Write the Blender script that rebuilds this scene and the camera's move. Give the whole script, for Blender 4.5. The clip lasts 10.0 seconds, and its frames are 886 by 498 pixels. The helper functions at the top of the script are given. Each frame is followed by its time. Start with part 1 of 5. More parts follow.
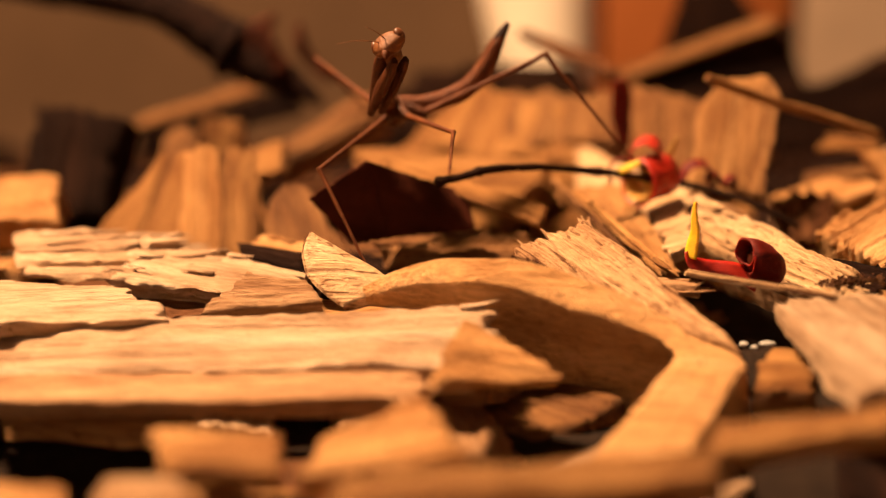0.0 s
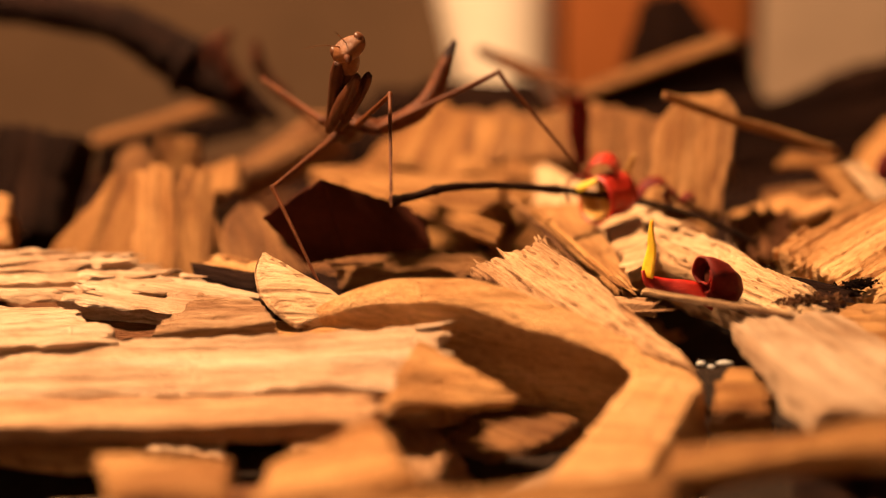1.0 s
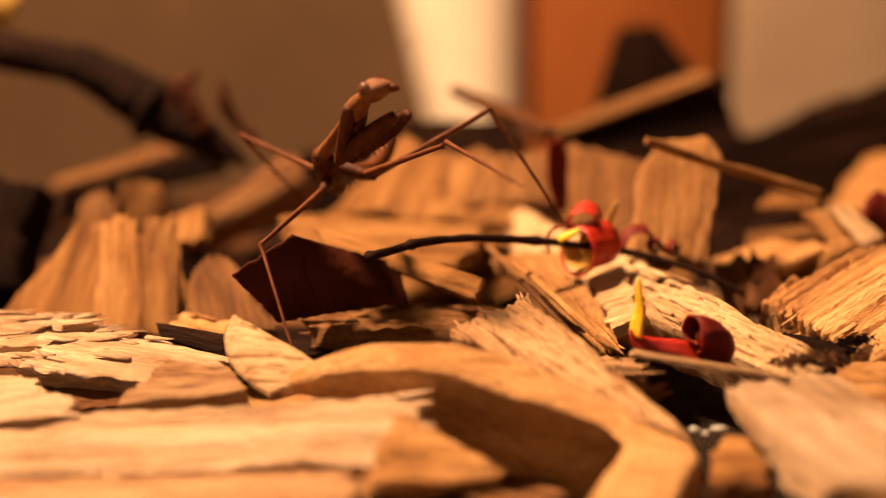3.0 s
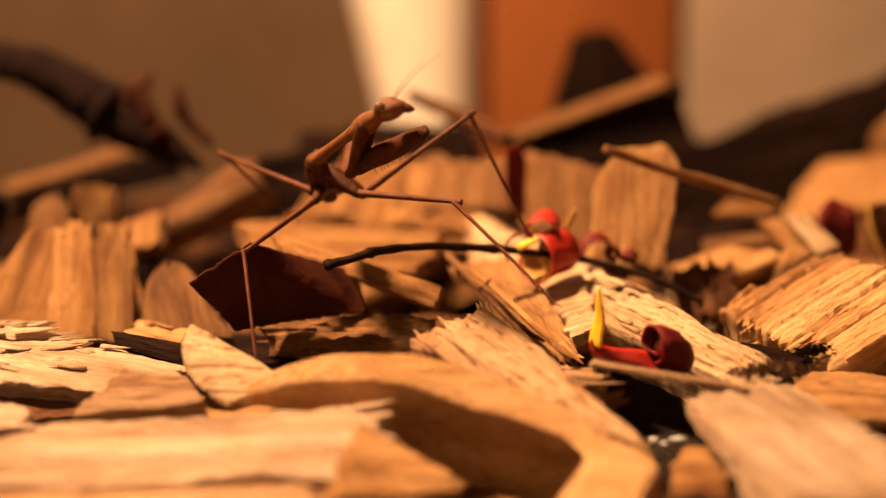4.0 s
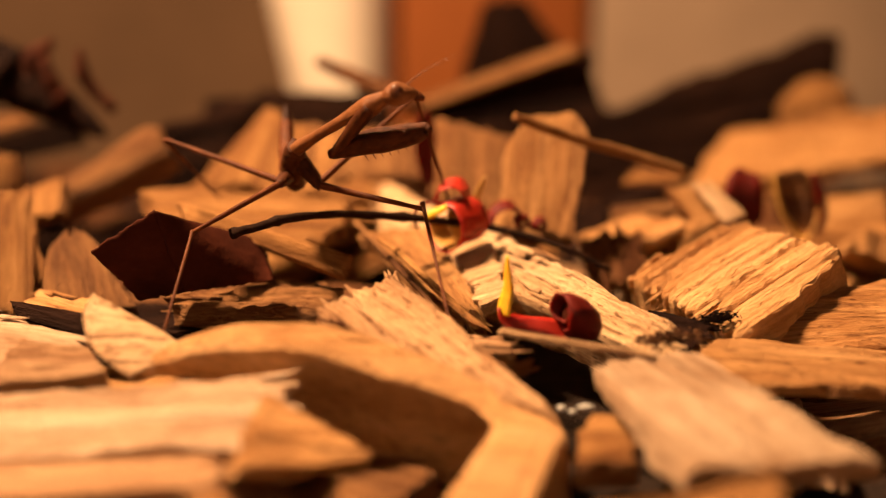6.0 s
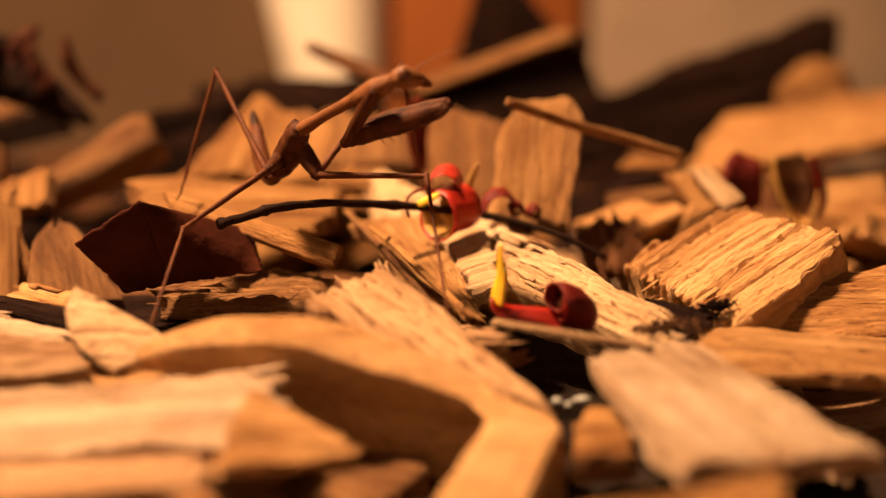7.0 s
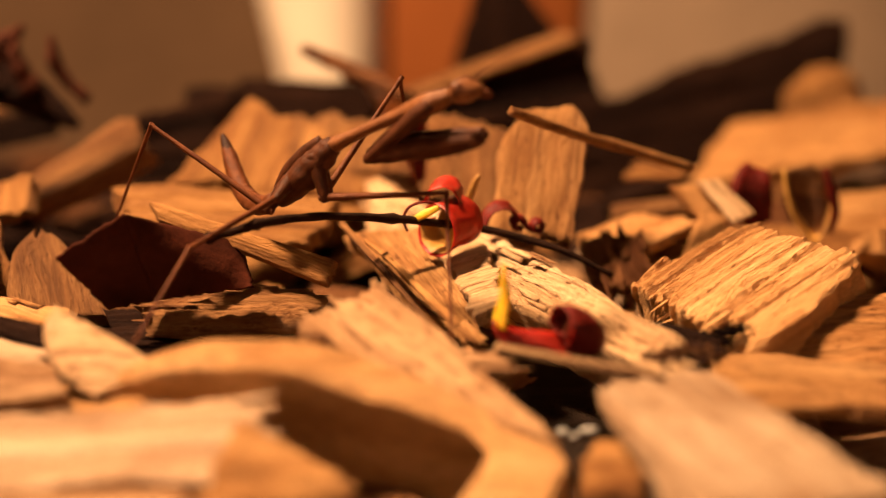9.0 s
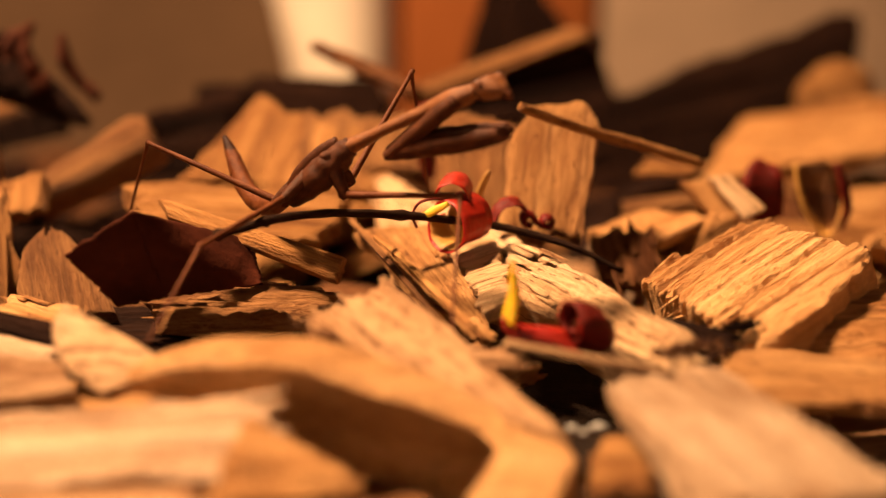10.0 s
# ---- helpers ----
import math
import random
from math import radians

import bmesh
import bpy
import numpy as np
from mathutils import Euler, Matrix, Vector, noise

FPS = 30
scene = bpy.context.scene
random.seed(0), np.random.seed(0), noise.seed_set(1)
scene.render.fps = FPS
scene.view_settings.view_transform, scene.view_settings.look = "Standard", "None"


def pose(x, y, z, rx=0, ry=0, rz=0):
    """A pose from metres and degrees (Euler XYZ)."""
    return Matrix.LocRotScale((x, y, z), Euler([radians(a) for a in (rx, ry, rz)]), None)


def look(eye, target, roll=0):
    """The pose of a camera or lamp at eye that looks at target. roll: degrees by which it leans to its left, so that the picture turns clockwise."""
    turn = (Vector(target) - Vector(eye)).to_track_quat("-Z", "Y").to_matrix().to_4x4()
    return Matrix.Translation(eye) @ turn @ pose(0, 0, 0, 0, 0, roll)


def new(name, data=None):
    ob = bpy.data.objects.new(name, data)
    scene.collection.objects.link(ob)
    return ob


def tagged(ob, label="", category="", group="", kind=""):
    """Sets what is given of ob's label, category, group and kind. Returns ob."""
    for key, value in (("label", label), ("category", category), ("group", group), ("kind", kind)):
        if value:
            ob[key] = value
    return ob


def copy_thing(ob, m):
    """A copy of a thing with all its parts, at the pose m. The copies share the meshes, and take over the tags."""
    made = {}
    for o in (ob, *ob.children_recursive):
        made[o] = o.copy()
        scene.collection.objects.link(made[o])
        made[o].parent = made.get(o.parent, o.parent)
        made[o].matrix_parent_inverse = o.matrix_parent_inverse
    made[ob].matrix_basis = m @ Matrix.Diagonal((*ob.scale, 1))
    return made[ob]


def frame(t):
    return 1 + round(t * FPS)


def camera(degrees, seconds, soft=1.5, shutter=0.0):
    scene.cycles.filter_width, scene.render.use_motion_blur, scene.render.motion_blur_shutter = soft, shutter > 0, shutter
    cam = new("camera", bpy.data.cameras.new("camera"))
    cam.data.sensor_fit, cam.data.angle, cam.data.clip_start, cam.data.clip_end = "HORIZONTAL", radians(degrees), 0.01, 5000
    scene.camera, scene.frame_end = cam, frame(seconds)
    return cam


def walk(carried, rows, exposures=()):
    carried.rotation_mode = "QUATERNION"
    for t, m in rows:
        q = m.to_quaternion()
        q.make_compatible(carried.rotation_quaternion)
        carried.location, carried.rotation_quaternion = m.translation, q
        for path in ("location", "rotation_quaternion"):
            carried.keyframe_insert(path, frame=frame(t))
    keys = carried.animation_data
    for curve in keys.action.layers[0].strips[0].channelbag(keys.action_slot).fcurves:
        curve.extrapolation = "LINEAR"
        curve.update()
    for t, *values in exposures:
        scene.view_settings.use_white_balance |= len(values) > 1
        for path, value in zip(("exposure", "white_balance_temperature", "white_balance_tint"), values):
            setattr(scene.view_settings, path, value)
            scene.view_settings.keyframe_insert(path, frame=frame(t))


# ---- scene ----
cam = camera(35, 10.0, 1.2)
cam.data.dof.use_dof = True
cam.data.dof.focus_distance = 0.152
cam.data.dof.aperture_fstop = 10.3
walk(cam, [
    (0, look((0.00199, -0.15991, 0.03649), (-0.01227, -0.01360, 0.00669), -0.19)),
    (0.5, look((0.00385, -0.15877, 0.03582), (-0.00905, -0.01228, 0.00628), -0.22)),
    (1, look((0.00288, -0.15809, 0.03658), (-0.00766, -0.01114, 0.00840), -0.14)),
    (1.5, look((0.00214, -0.15647, 0.03789), (-0.00815, -0.00919, 0.01138), -0.39)),
    (2, look((0.00067, -0.15535, 0.03806), (-0.00905, -0.00766, 0.01374), -0.36)),
    (3.5, look((0.00144, -0.14969, 0.04019), (-0.00309, -0.00218, 0.01334), -0.39)),
    (4, look((0.00035, -0.15011, 0.04040), (-0.00152, -0.00245, 0.01410), -0.02)),
    (4.5, look((0.00000, -0.15000, 0.04000), (0.00000, -0.00256, 0.01241), -0.00)),
    (5, look((0.00079, -0.14938, 0.03982), (0.00727, -0.00227, 0.01121), 0.45)),
    (6.5, look((0.00093, -0.14800, 0.04011), (0.00860, -0.00125, 0.00999), 0.58)),
    (7, look((0.00176, -0.14544, 0.03976), (0.00933, 0.00112, 0.00873), 0.16)),
    (7.5, look((0.00184, -0.14195, 0.04047), (0.01070, 0.00444, 0.00899), 0.52)),
    (8, look((0.00248, -0.13924, 0.04154), (0.01155, 0.00690, 0.00897), 0.60)),
    (8.5, look((0.00212, -0.13803, 0.04042), (0.01166, 0.00817, 0.00830), 0.69)),
    (9, look((0.00139, -0.13795, 0.04049), (0.00976, 0.00847, 0.00900), 0.77)),
    (9.5, look((0.00098, -0.13770, 0.04056), (0.00878, 0.00864, 0.00856), 0.69)),
    (10, look((0.00188, -0.13768, 0.04033), (0.00878, 0.00875, 0.00855), 0.49)),
])

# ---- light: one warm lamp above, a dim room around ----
# world light comes in through the added opening, as soft fill
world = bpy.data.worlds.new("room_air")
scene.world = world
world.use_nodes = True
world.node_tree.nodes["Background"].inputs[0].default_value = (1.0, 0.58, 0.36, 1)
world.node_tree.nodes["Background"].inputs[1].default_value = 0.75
lamp = bpy.data.lights.new("terrarium_lamp", "AREA")
lamp.shape, lamp.size, lamp.energy, lamp.color = "DISK", 0.06, 6.5, (1.0, 0.6, 0.322)
lamp_ob = new("terrarium_lamp", lamp)
lamp_ob.matrix_world = look((-0.175, 0.035, 0.336), (-0.01, -0.01, 0.0))
scene.view_settings.exposure = 0.0

MM = 0.001


# ---- materials ----
def nodes_of(name, rough=0.7, spec=0.3):
    m = bpy.data.materials.new(name)
    m.use_nodes = True
    nt = m.node_tree
    b = nt.nodes["Principled BSDF"]
    b.inputs["Roughness"].default_value = rough
    b.inputs["Specular IOR Level"].default_value = spec
    return m, nt, b


def node(nt, kind, **values):
    n = nt.nodes.new(kind)
    for key, value in values.items():
        n.inputs[key].default_value = value
    return n


def ramp(nt, fac, stops):
    r = nt.nodes.new("ShaderNodeValToRGB")
    while len(r.color_ramp.elements) < len(stops):
        r.color_ramp.elements.new(0.5)
    for e, (at, c) in zip(r.color_ramp.elements, stops):
        e.position, e.color = at, (*c, 1)
    nt.links.new(fac, r.inputs[0])
    return r


def mix(nt, a, b, fac, kind="MIX"):
    m = nt.nodes.new("ShaderNodeMix")
    m.data_type, m.blend_type = "RGBA", kind
    for sock, v in ((m.inputs[0], fac), (m.inputs[6], a), (m.inputs[7], b)):
        if hasattr(v, "default_value"):
            nt.links.new(v, sock)
        elif isinstance(v, (int, float)):
            sock.default_value = v
        else:
            sock.default_value = (*v, 1)
    return m.outputs[2]


def stretched(nt, scale, seed=True):
    """Object space, stretched along the grain (local x), shifted per object."""
    tc = nt.nodes.new("ShaderNodeTexCoord")
    mp = node(nt, "ShaderNodeMapping", Scale=scale)
    nt.links.new(tc.outputs["Object"], mp.inputs[0])
    if not seed:
        return mp.outputs[0]
    oi = nt.nodes.new("ShaderNodeObjectInfo")
    mul = nt.nodes.new("ShaderNodeMath")
    mul.operation, mul.inputs[1].default_value = "MULTIPLY", 57.0
    nt.links.new(oi.outputs["Random"], mul.inputs[0])
    add = nt.nodes.new("ShaderNodeVectorMath")
    nt.links.new(mp.outputs[0], add.inputs[0])
    nt.links.new(mul.outputs[0], add.inputs[1])
    return add.outputs[0]


def noise_tex(nt, vec, scale=1.0, detail=4.0, rough=0.55, dist=0.0):
    n = node(nt, "ShaderNodeTexNoise", Scale=scale, Detail=detail, Roughness=rough, Distortion=dist)
    nt.links.new(vec, n.inputs["Vector"])
    return n.outputs[0]


def bump(nt, b, height, strength, distance):
    n = node(nt, "ShaderNodeBump", Strength=strength, Distance=distance)
    nt.links.new(height, n.inputs["Height"])
    nt.links.new(n.outputs[0], b.inputs["Normal"])


def wood(name, dark, mid, light, rough=0.75, grain=0.7, crack=0.7, spec=0.22, stain=0.75, pores=0.02):
    m, nt, b = nodes_of(name, rough, spec)
    fibres = noise_tex(nt, stretched(nt, (160, 2100, 2100)), 1.0, 6, 0.7, 0.4)
    rings = noise_tex(nt, stretched(nt, (25, 320, 320)), 1.0, 3, 0.5, 0.6)
    stains = noise_tex(nt, stretched(nt, (110, 170, 170)), 1.0, 4, 0.6, 0.2)
    specks = noise_tex(nt, stretched(nt, (500, 1800, 1800)), 1.0, 2, 0.5)
    col = ramp(nt, rings, [(0.25, dark), (0.5, mid), (0.75, light)]).outputs[0]
    fine = ramp(nt, fibres, [(0.37, (0.42, 0.32, 0.24)), (0.57, (1, 1, 1))]).outputs[0]
    col = mix(nt, col, fine, grain, "MULTIPLY")
    cracks = noise_tex(nt, stretched(nt, (45, 850, 850)), 1.0, 3, 0.5, 0.6)
    dark_lines = ramp(nt, cracks, [(0.24 + pores, (0.3, 0.2, 0.13)), (0.32 + pores, (1, 1, 1))]).outputs[0]
    col = mix(nt, col, dark_lines, crack, "MULTIPLY")
    tint = ramp(nt, stains, [(0.32, (0.62, 0.5, 0.4)), (0.55, (1, 1, 1))]).outputs[0]
    col = mix(nt, col, tint, stain, "MULTIPLY")
    spots = ramp(nt, specks, [(0.22 + pores, (0.35, 0.25, 0.18)), (0.3 + pores, (1, 1, 1))]).outputs[0]
    col = mix(nt, col, spots, 0.8, "MULTIPLY")
    oi = nt.nodes.new("ShaderNodeObjectInfo")
    hsv = node(nt, "ShaderNodeHueSaturation")
    rng = node(nt, "ShaderNodeMapRange", **{"To Min": 0.82, "To Max": 1.12})
    nt.links.new(oi.outputs["Random"], rng.inputs[0])
    nt.links.new(rng.outputs[0], hsv.inputs["Value"])
    nt.links.new(col, hsv.inputs["Color"])
    nt.links.new(hsv.outputs[0], b.inputs["Base Color"])
    pits = noise_tex(nt, stretched(nt, (900, 1900, 1900)), 1.0, 5, 0.7)
    some = nt.nodes.new("ShaderNodeMath")
    some.operation = "ADD"
    nt.links.new(fibres, some.inputs[0])
    nt.links.new(rings, some.inputs[1])
    both = nt.nodes.new("ShaderNodeMath")
    both.operation = "ADD"
    nt.links.new(some.outputs[0], both.inputs[0])
    nt.links.new(pits, both.inputs[1])
    bump(nt, b, both.outputs[0], 0.9, 0.0009)
    return m


WOODS = {
    "pale": wood("pale_wood", (0.38, 0.199, 0.091), (0.56, 0.324, 0.161), (0.68, 0.432, 0.231)),
    "cream": wood("cream_wood", (0.46, 0.285, 0.16), (0.71, 0.495, 0.31), (0.84, 0.64, 0.45), grain=0.5, crack=0.5),
    "bright": wood("bright_wood", (0.56, 0.34, 0.16), (0.82, 0.55, 0.3), (0.9, 0.66, 0.4), grain=0.6, crack=0.9, stain=0.35, pores=0.09),
    "torn": wood("torn_wood", (0.36, 0.195, 0.088), (0.6, 0.36, 0.18), (0.72, 0.47, 0.25), crack=1.0, pores=0.1),
    "dusty": wood("dusty_wood", (0.33, 0.2, 0.105), (0.6, 0.41, 0.25), (0.76, 0.56, 0.37), grain=0.5, stain=1.0),
    "gold": wood("golden_wood", (0.43, 0.195, 0.056), (0.64, 0.335, 0.12), (0.75, 0.425, 0.172), pores=0.07),
    "honey": wood("honey_wood", (0.5, 0.245, 0.082), (0.74, 0.42, 0.17), (0.84, 0.53, 0.25), grain=0.45, crack=0.4, stain=0.4),
    "amber": wood("amber_wood", (0.225, 0.093, 0.026), (0.41, 0.196, 0.059), (0.56, 0.293, 0.1)),
    "brown": wood("brown_wood", (0.14, 0.057, 0.018), (0.28, 0.13, 0.043), (0.4, 0.2, 0.072)),
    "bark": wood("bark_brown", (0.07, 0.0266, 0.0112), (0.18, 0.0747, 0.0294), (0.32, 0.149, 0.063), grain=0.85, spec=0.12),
    # umber: dark bark, and chips whose tone stands in for shade
    "umber": wood("umber_bark_and_shade", (0.009, 0.0034, 0.0022), (0.02, 0.0078, 0.0045), (0.042, 0.0175, 0.0098), rough=0.9, spec=0.08),
}


def plain(name, a, b_col, scale=(200, 200, 200), rough=0.6, spec=0.4, relief=0.3, depth=0.0003, seed=True):
    m, nt, b = nodes_of(name, rough, spec)
    v = stretched(nt, scale, seed)
    n = noise_tex(nt, v, 1.0, 4, 0.6)
    f = noise_tex(nt, v, 6.0, 3, 0.6)
    base = ramp(nt, n, [(0.3, a), (0.7, b_col)]).outputs[0]
    fine = ramp(nt, f, [(0.3, (0.8, 0.8, 0.8)), (0.65, (1, 1, 1))]).outputs[0]
    nt.links.new(mix(nt, base, fine, 0.7, "MULTIPLY"), b.inputs["Base Color"])
    bump(nt, b, f, relief, depth)
    return m


SOIL = plain("dark_damp_soil", (0.014, 0.0085, 0.006), (0.028, 0.017, 0.011), (300, 300, 300), 0.95, 0.1, 0.8, 0.001)
WALL = plain("brownish_wall_paint", (0.096, 0.054, 0.027), (0.124, 0.071, 0.0365), (12, 12, 12), 0.8, 0.2, 0.1, 0.0003)
WHITE = plain("white_gloss_paint", (0.86, 0.74, 0.57), (0.9, 0.785, 0.62), (15, 15, 15), 0.5, 0.4, 0.1, 0.0003)
ORANGE = plain("orange_varnished_wood", (0.3, 0.084, 0.018), (0.36, 0.112, 0.026), (60, 60, 8), 0.5, 0.4, 0.2, 0.0003)
GREYWALL = plain("grey_beige_panel", (0.37, 0.265, 0.18), (0.43, 0.31, 0.21), (10, 10, 10), 0.8, 0.2, 0.1, 0.0003)
LEAF = plain("dark_dead_leaf", (0.034, 0.0085, 0.0042), (0.08, 0.019, 0.009), (140, 180, 180), 0.85, 0.06, 0.4, 0.0003)
OLIVE = plain("olive_dry_leaf", (0.2, 0.115, 0.02), (0.34, 0.21, 0.045), (120, 160, 160), 0.7, 0.1, 0.4, 0.0003)
TWIG = plain("dark_twig_bark", (0.014, 0.0056, 0.0032), (0.038, 0.016, 0.008), (300, 1500, 1500), 0.8, 0.1, 0.7, 0.0003)
BRANCH = plain("branch_bark", (0.005, 0.0018, 0.0012), (0.02, 0.0065, 0.0034), (120, 500, 500), 0.9, 0.1, 0.8, 0.001)
SHOOT = plain("withered_shoot", (0.03, 0.008, 0.004), (0.075, 0.02, 0.009), (200, 400, 400), 0.85, 0.1, 0.6, 0.0006)
RED = plain("red_petal", (0.28, 0.01, 0.005), (0.44, 0.024, 0.008), (300, 900, 900), 0.42, 0.45, 0.4, 0.0002)
DEEPRED = plain("dark_red_petal", (0.07, 0.005, 0.003), (0.15, 0.01, 0.005), (300, 900, 900), 0.55, 0.18, 0.4, 0.0002)
YELLOW = plain("yellow_petal", (0.82, 0.484, 0.0156), (0.9, 0.616, 0.0468), (300, 900, 900), 0.45, 0.4, 0.3, 0.0002)
TAN = plain("dull_yellow_petal", (0.45, 0.229, 0.0468), (0.58, 0.317, 0.078), (300, 900, 900), 0.5, 0.4, 0.3, 0.0002)
CHITIN = plain("brown_mantis_shell", (0.075, 0.02, 0.006), (0.16, 0.048, 0.0135), (700, 1500, 1500), 0.5, 0.14, 0.5, 0.0002, False)
# mid brown shell for forelegs and thorax, their shade put into the colour
SHADECHITIN = plain("shade_toned_mantis_shell", (0.034, 0.0098, 0.0035), (0.105, 0.032, 0.0105), (700, 1500, 1500), 0.5, 0.14, 0.5, 0.0002, False)
DARKCHITIN = plain("dark_mantis_shell", (0.012, 0.0034, 0.0016), (0.04, 0.0115, 0.005), (700, 1500, 1500), 0.5, 0.14, 0.5, 0.0002, False)
PALECHITIN = plain("tan_mantis_shell", (0.12, 0.041, 0.0135), (0.24, 0.092, 0.03), (700, 1500, 1500), 0.45, 0.25, 0.5, 0.0002, False)
EYE = plain("brown_eye", (0.08, 0.028, 0.012), (0.15, 0.056, 0.024), (900, 900, 900), 0.4, 0.25, 0.1, 0.0001, False)
for m in (RED, DEEPRED, YELLOW):
    shader = m.node_tree.nodes["Principled BSDF"]
    shader.inputs["Subsurface Weight"].default_value = 0.35
    shader.inputs["Subsurface Scale"].default_value = 0.001
# pale base puts the gel's white glints into its colour
GLASSY = plain("clear_gel", (0.5, 0.5, 0.46), (0.75, 0.75, 0.7), (400, 400, 400), 0.08, 0.6, 0.3, 0.0003)


# ---- mesh helpers ----
def mesh_object(name, bm, material, parent=None, label="", sharp=None):
    me = bpy.data.meshes.new(name)
    bmesh.ops.recalc_face_normals(bm, faces=bm.faces)
    for f in bm.faces:
        f.smooth = True
    bm.to_mesh(me)
    bm.free()
    if sharp:
        me.set_sharp_from_angle(angle=radians(sharp))
    for one in material if isinstance(material, (list, tuple)) else [material]:
        me.materials.append(one)
    ob = new(name, me)
    if parent:
        ob.parent = parent
    if label:
        ob["label"] = label
    return ob


def part(name, bm, material, parent, label=""):
    return mesh_object(name, bm, material, parent, label)


def box(bm, lo, hi, bevel=0.0):
    vs = [bm.verts.new((x, y, z)) for z in (lo[2], hi[2]) for y in (lo[1], hi[1]) for x in (lo[0], hi[0])]
    for f in ((0, 1, 3, 2), (4, 6, 7, 5), (0, 4, 5, 1), (2, 3, 7, 6), (0, 2, 6, 4), (1, 5, 7, 3)):
        bm.faces.new([vs[i] for i in f])
    if bevel:
        bmesh.ops.bevel(bm, geom=bm.edges[:], offset=bevel, segments=2, profile=0.5, affect="EDGES")


def tube(bm, points, radii, sides=10, flat=1.0, up=(0, 0, 1), rough=0.0, seed=0.0):
    """A tapered limb along points, closed at both ends; flat squeezes it across."""
    pts = [Vector(p) for p in points]
    rings = []
    for i, p in enumerate(pts):
        t = (pts[min(i + 1, len(pts) - 1)] - pts[max(i - 1, 0)]).normalized()
        side = t.cross(Vector(up))
        side = side.normalized() if side.length > 1e-4 else t.orthogonal().normalized()
        top = side.cross(t)
        ring = []
        for k in range(sides):
            a = 2 * math.pi * k / sides
            r = radii[i] * (1 + rough * noise.noise(Vector((i * 0.45, math.cos(a) * 1.5 + seed, math.sin(a) * 1.5))))
            ring.append(bm.verts.new(p + side * math.cos(a) * r * flat + top * math.sin(a) * r))
        rings.append(ring)
    for r0, r1 in zip(rings, rings[1:]):
        for k in range(sides):
            bm.faces.new((r0[k], r0[(k + 1) % sides], r1[(k + 1) % sides], r1[k]))
    bm.faces.new(rings[0][::-1])
    bm.faces.new(rings[-1])


def curve_points(ctrl, n):
    """Catmull-Rom through control points; each may carry a radius as its last number."""
    c = [np.array(p, float) for p in ctrl]
    c = [2 * c[0] - c[1]] + c + [2 * c[-1] - c[-2]]
    out = []
    for i in range(1, len(c) - 2):
        for k in range(n):
            t = k / n
            out.append(0.5 * (2 * c[i] + (c[i + 1] - c[i - 1]) * t + (2 * c[i - 1] - 5 * c[i] + 4 * c[i + 1] - c[i + 2]) * t**2
                              + (3 * c[i] - c[i - 1] - 3 * c[i + 1] + c[i + 2]) * t**3))
    out.append(c[-2])
    return out


# ---- the room ----
def slab(name, lo, hi, material, label, category, bevel=0.0):
    bm = bmesh.new()
    box(bm, lo, hi, bevel)
    return tagged(mesh_object(name, bm, material, sharp=30), label, category, kind="structure")


slab("wall_north", (-0.9, 0.315, -0.1), (0.9, 0.345, 0.9), WALL, "blurred brownish beige wall behind the wood chips", "wall")
# near side left open in the middle, unseen, added to let fill light in
slab("wall_south", (-0.9, -0.93, -0.1), (-0.62, -0.9, 0.9), WALL, "plain beige wall beside an added opening", "wall")
slab("wall_south_far", (0.62, -0.93, -0.1), (0.9, -0.9, 0.9), WALL, "plain beige wall beside an added opening", "wall")
slab("wall_lintel", (-0.617, -0.93, 0.8), (0.617, -0.9, 0.9), WALL, "plain beige wall over an added opening", "wall")
slab("wall_west", (-0.93, -0.93, -0.1), (-0.903, 0.345, 0.9), WALL, "plain beige side wall", "wall")
slab("wall_east", (0.903, -0.93, -0.1), (0.93, 0.345, 0.9), WALL, "plain beige side wall", "wall")
slab("ceiling", (-0.93, -0.93, 0.903), (0.93, 0.345, 0.93), WALL, "plain beige ceiling", "ceiling")


def round_trim():
    """A half-round white upright against the wall, flaring to one side above its foot."""
    bm = bmesh.new()
    rings = []
    for z, left in ((-0.05, -0.0235), (0.0, -0.0255), (0.04, -0.035), (0.075, -0.041), (0.12, -0.043), (0.898, -0.043)):
        mid, half = (left + 0.007) / 2, (0.007 - left) / 2
        rings.append([bm.verts.new((mid - half * math.cos(math.pi * k / 24), 0.314 - 0.019 * math.sin(math.pi * k / 24), z)) for k in range(25)])
    for low, high in zip(rings, rings[1:]):
        for k in range(24):
            bm.faces.new((low[k], low[k + 1], high[k + 1], high[k]))
        bm.faces.new((low[0], high[0], high[24], low[24]))
    bm.faces.new(rings[0])
    bm.faces.new(rings[-1][::-1])
    return tagged(mesh_object("trim", bm, WHITE, sharp=40), "white painted half-round upright on the wall", "trim", kind="structure")


round_trim()
slab("trim_wood", (0.009, 0.300, -0.05), (0.069, 0.312, 0.898), ORANGE, "orange varnished wooden upright on the wall", "trim", 0.002)
slab("panel", (0.071, 0.304, -0.05), (0.185, 0.312, 0.898), GREYWALL, "grey beige panel on the wall", "panel", 0.002)


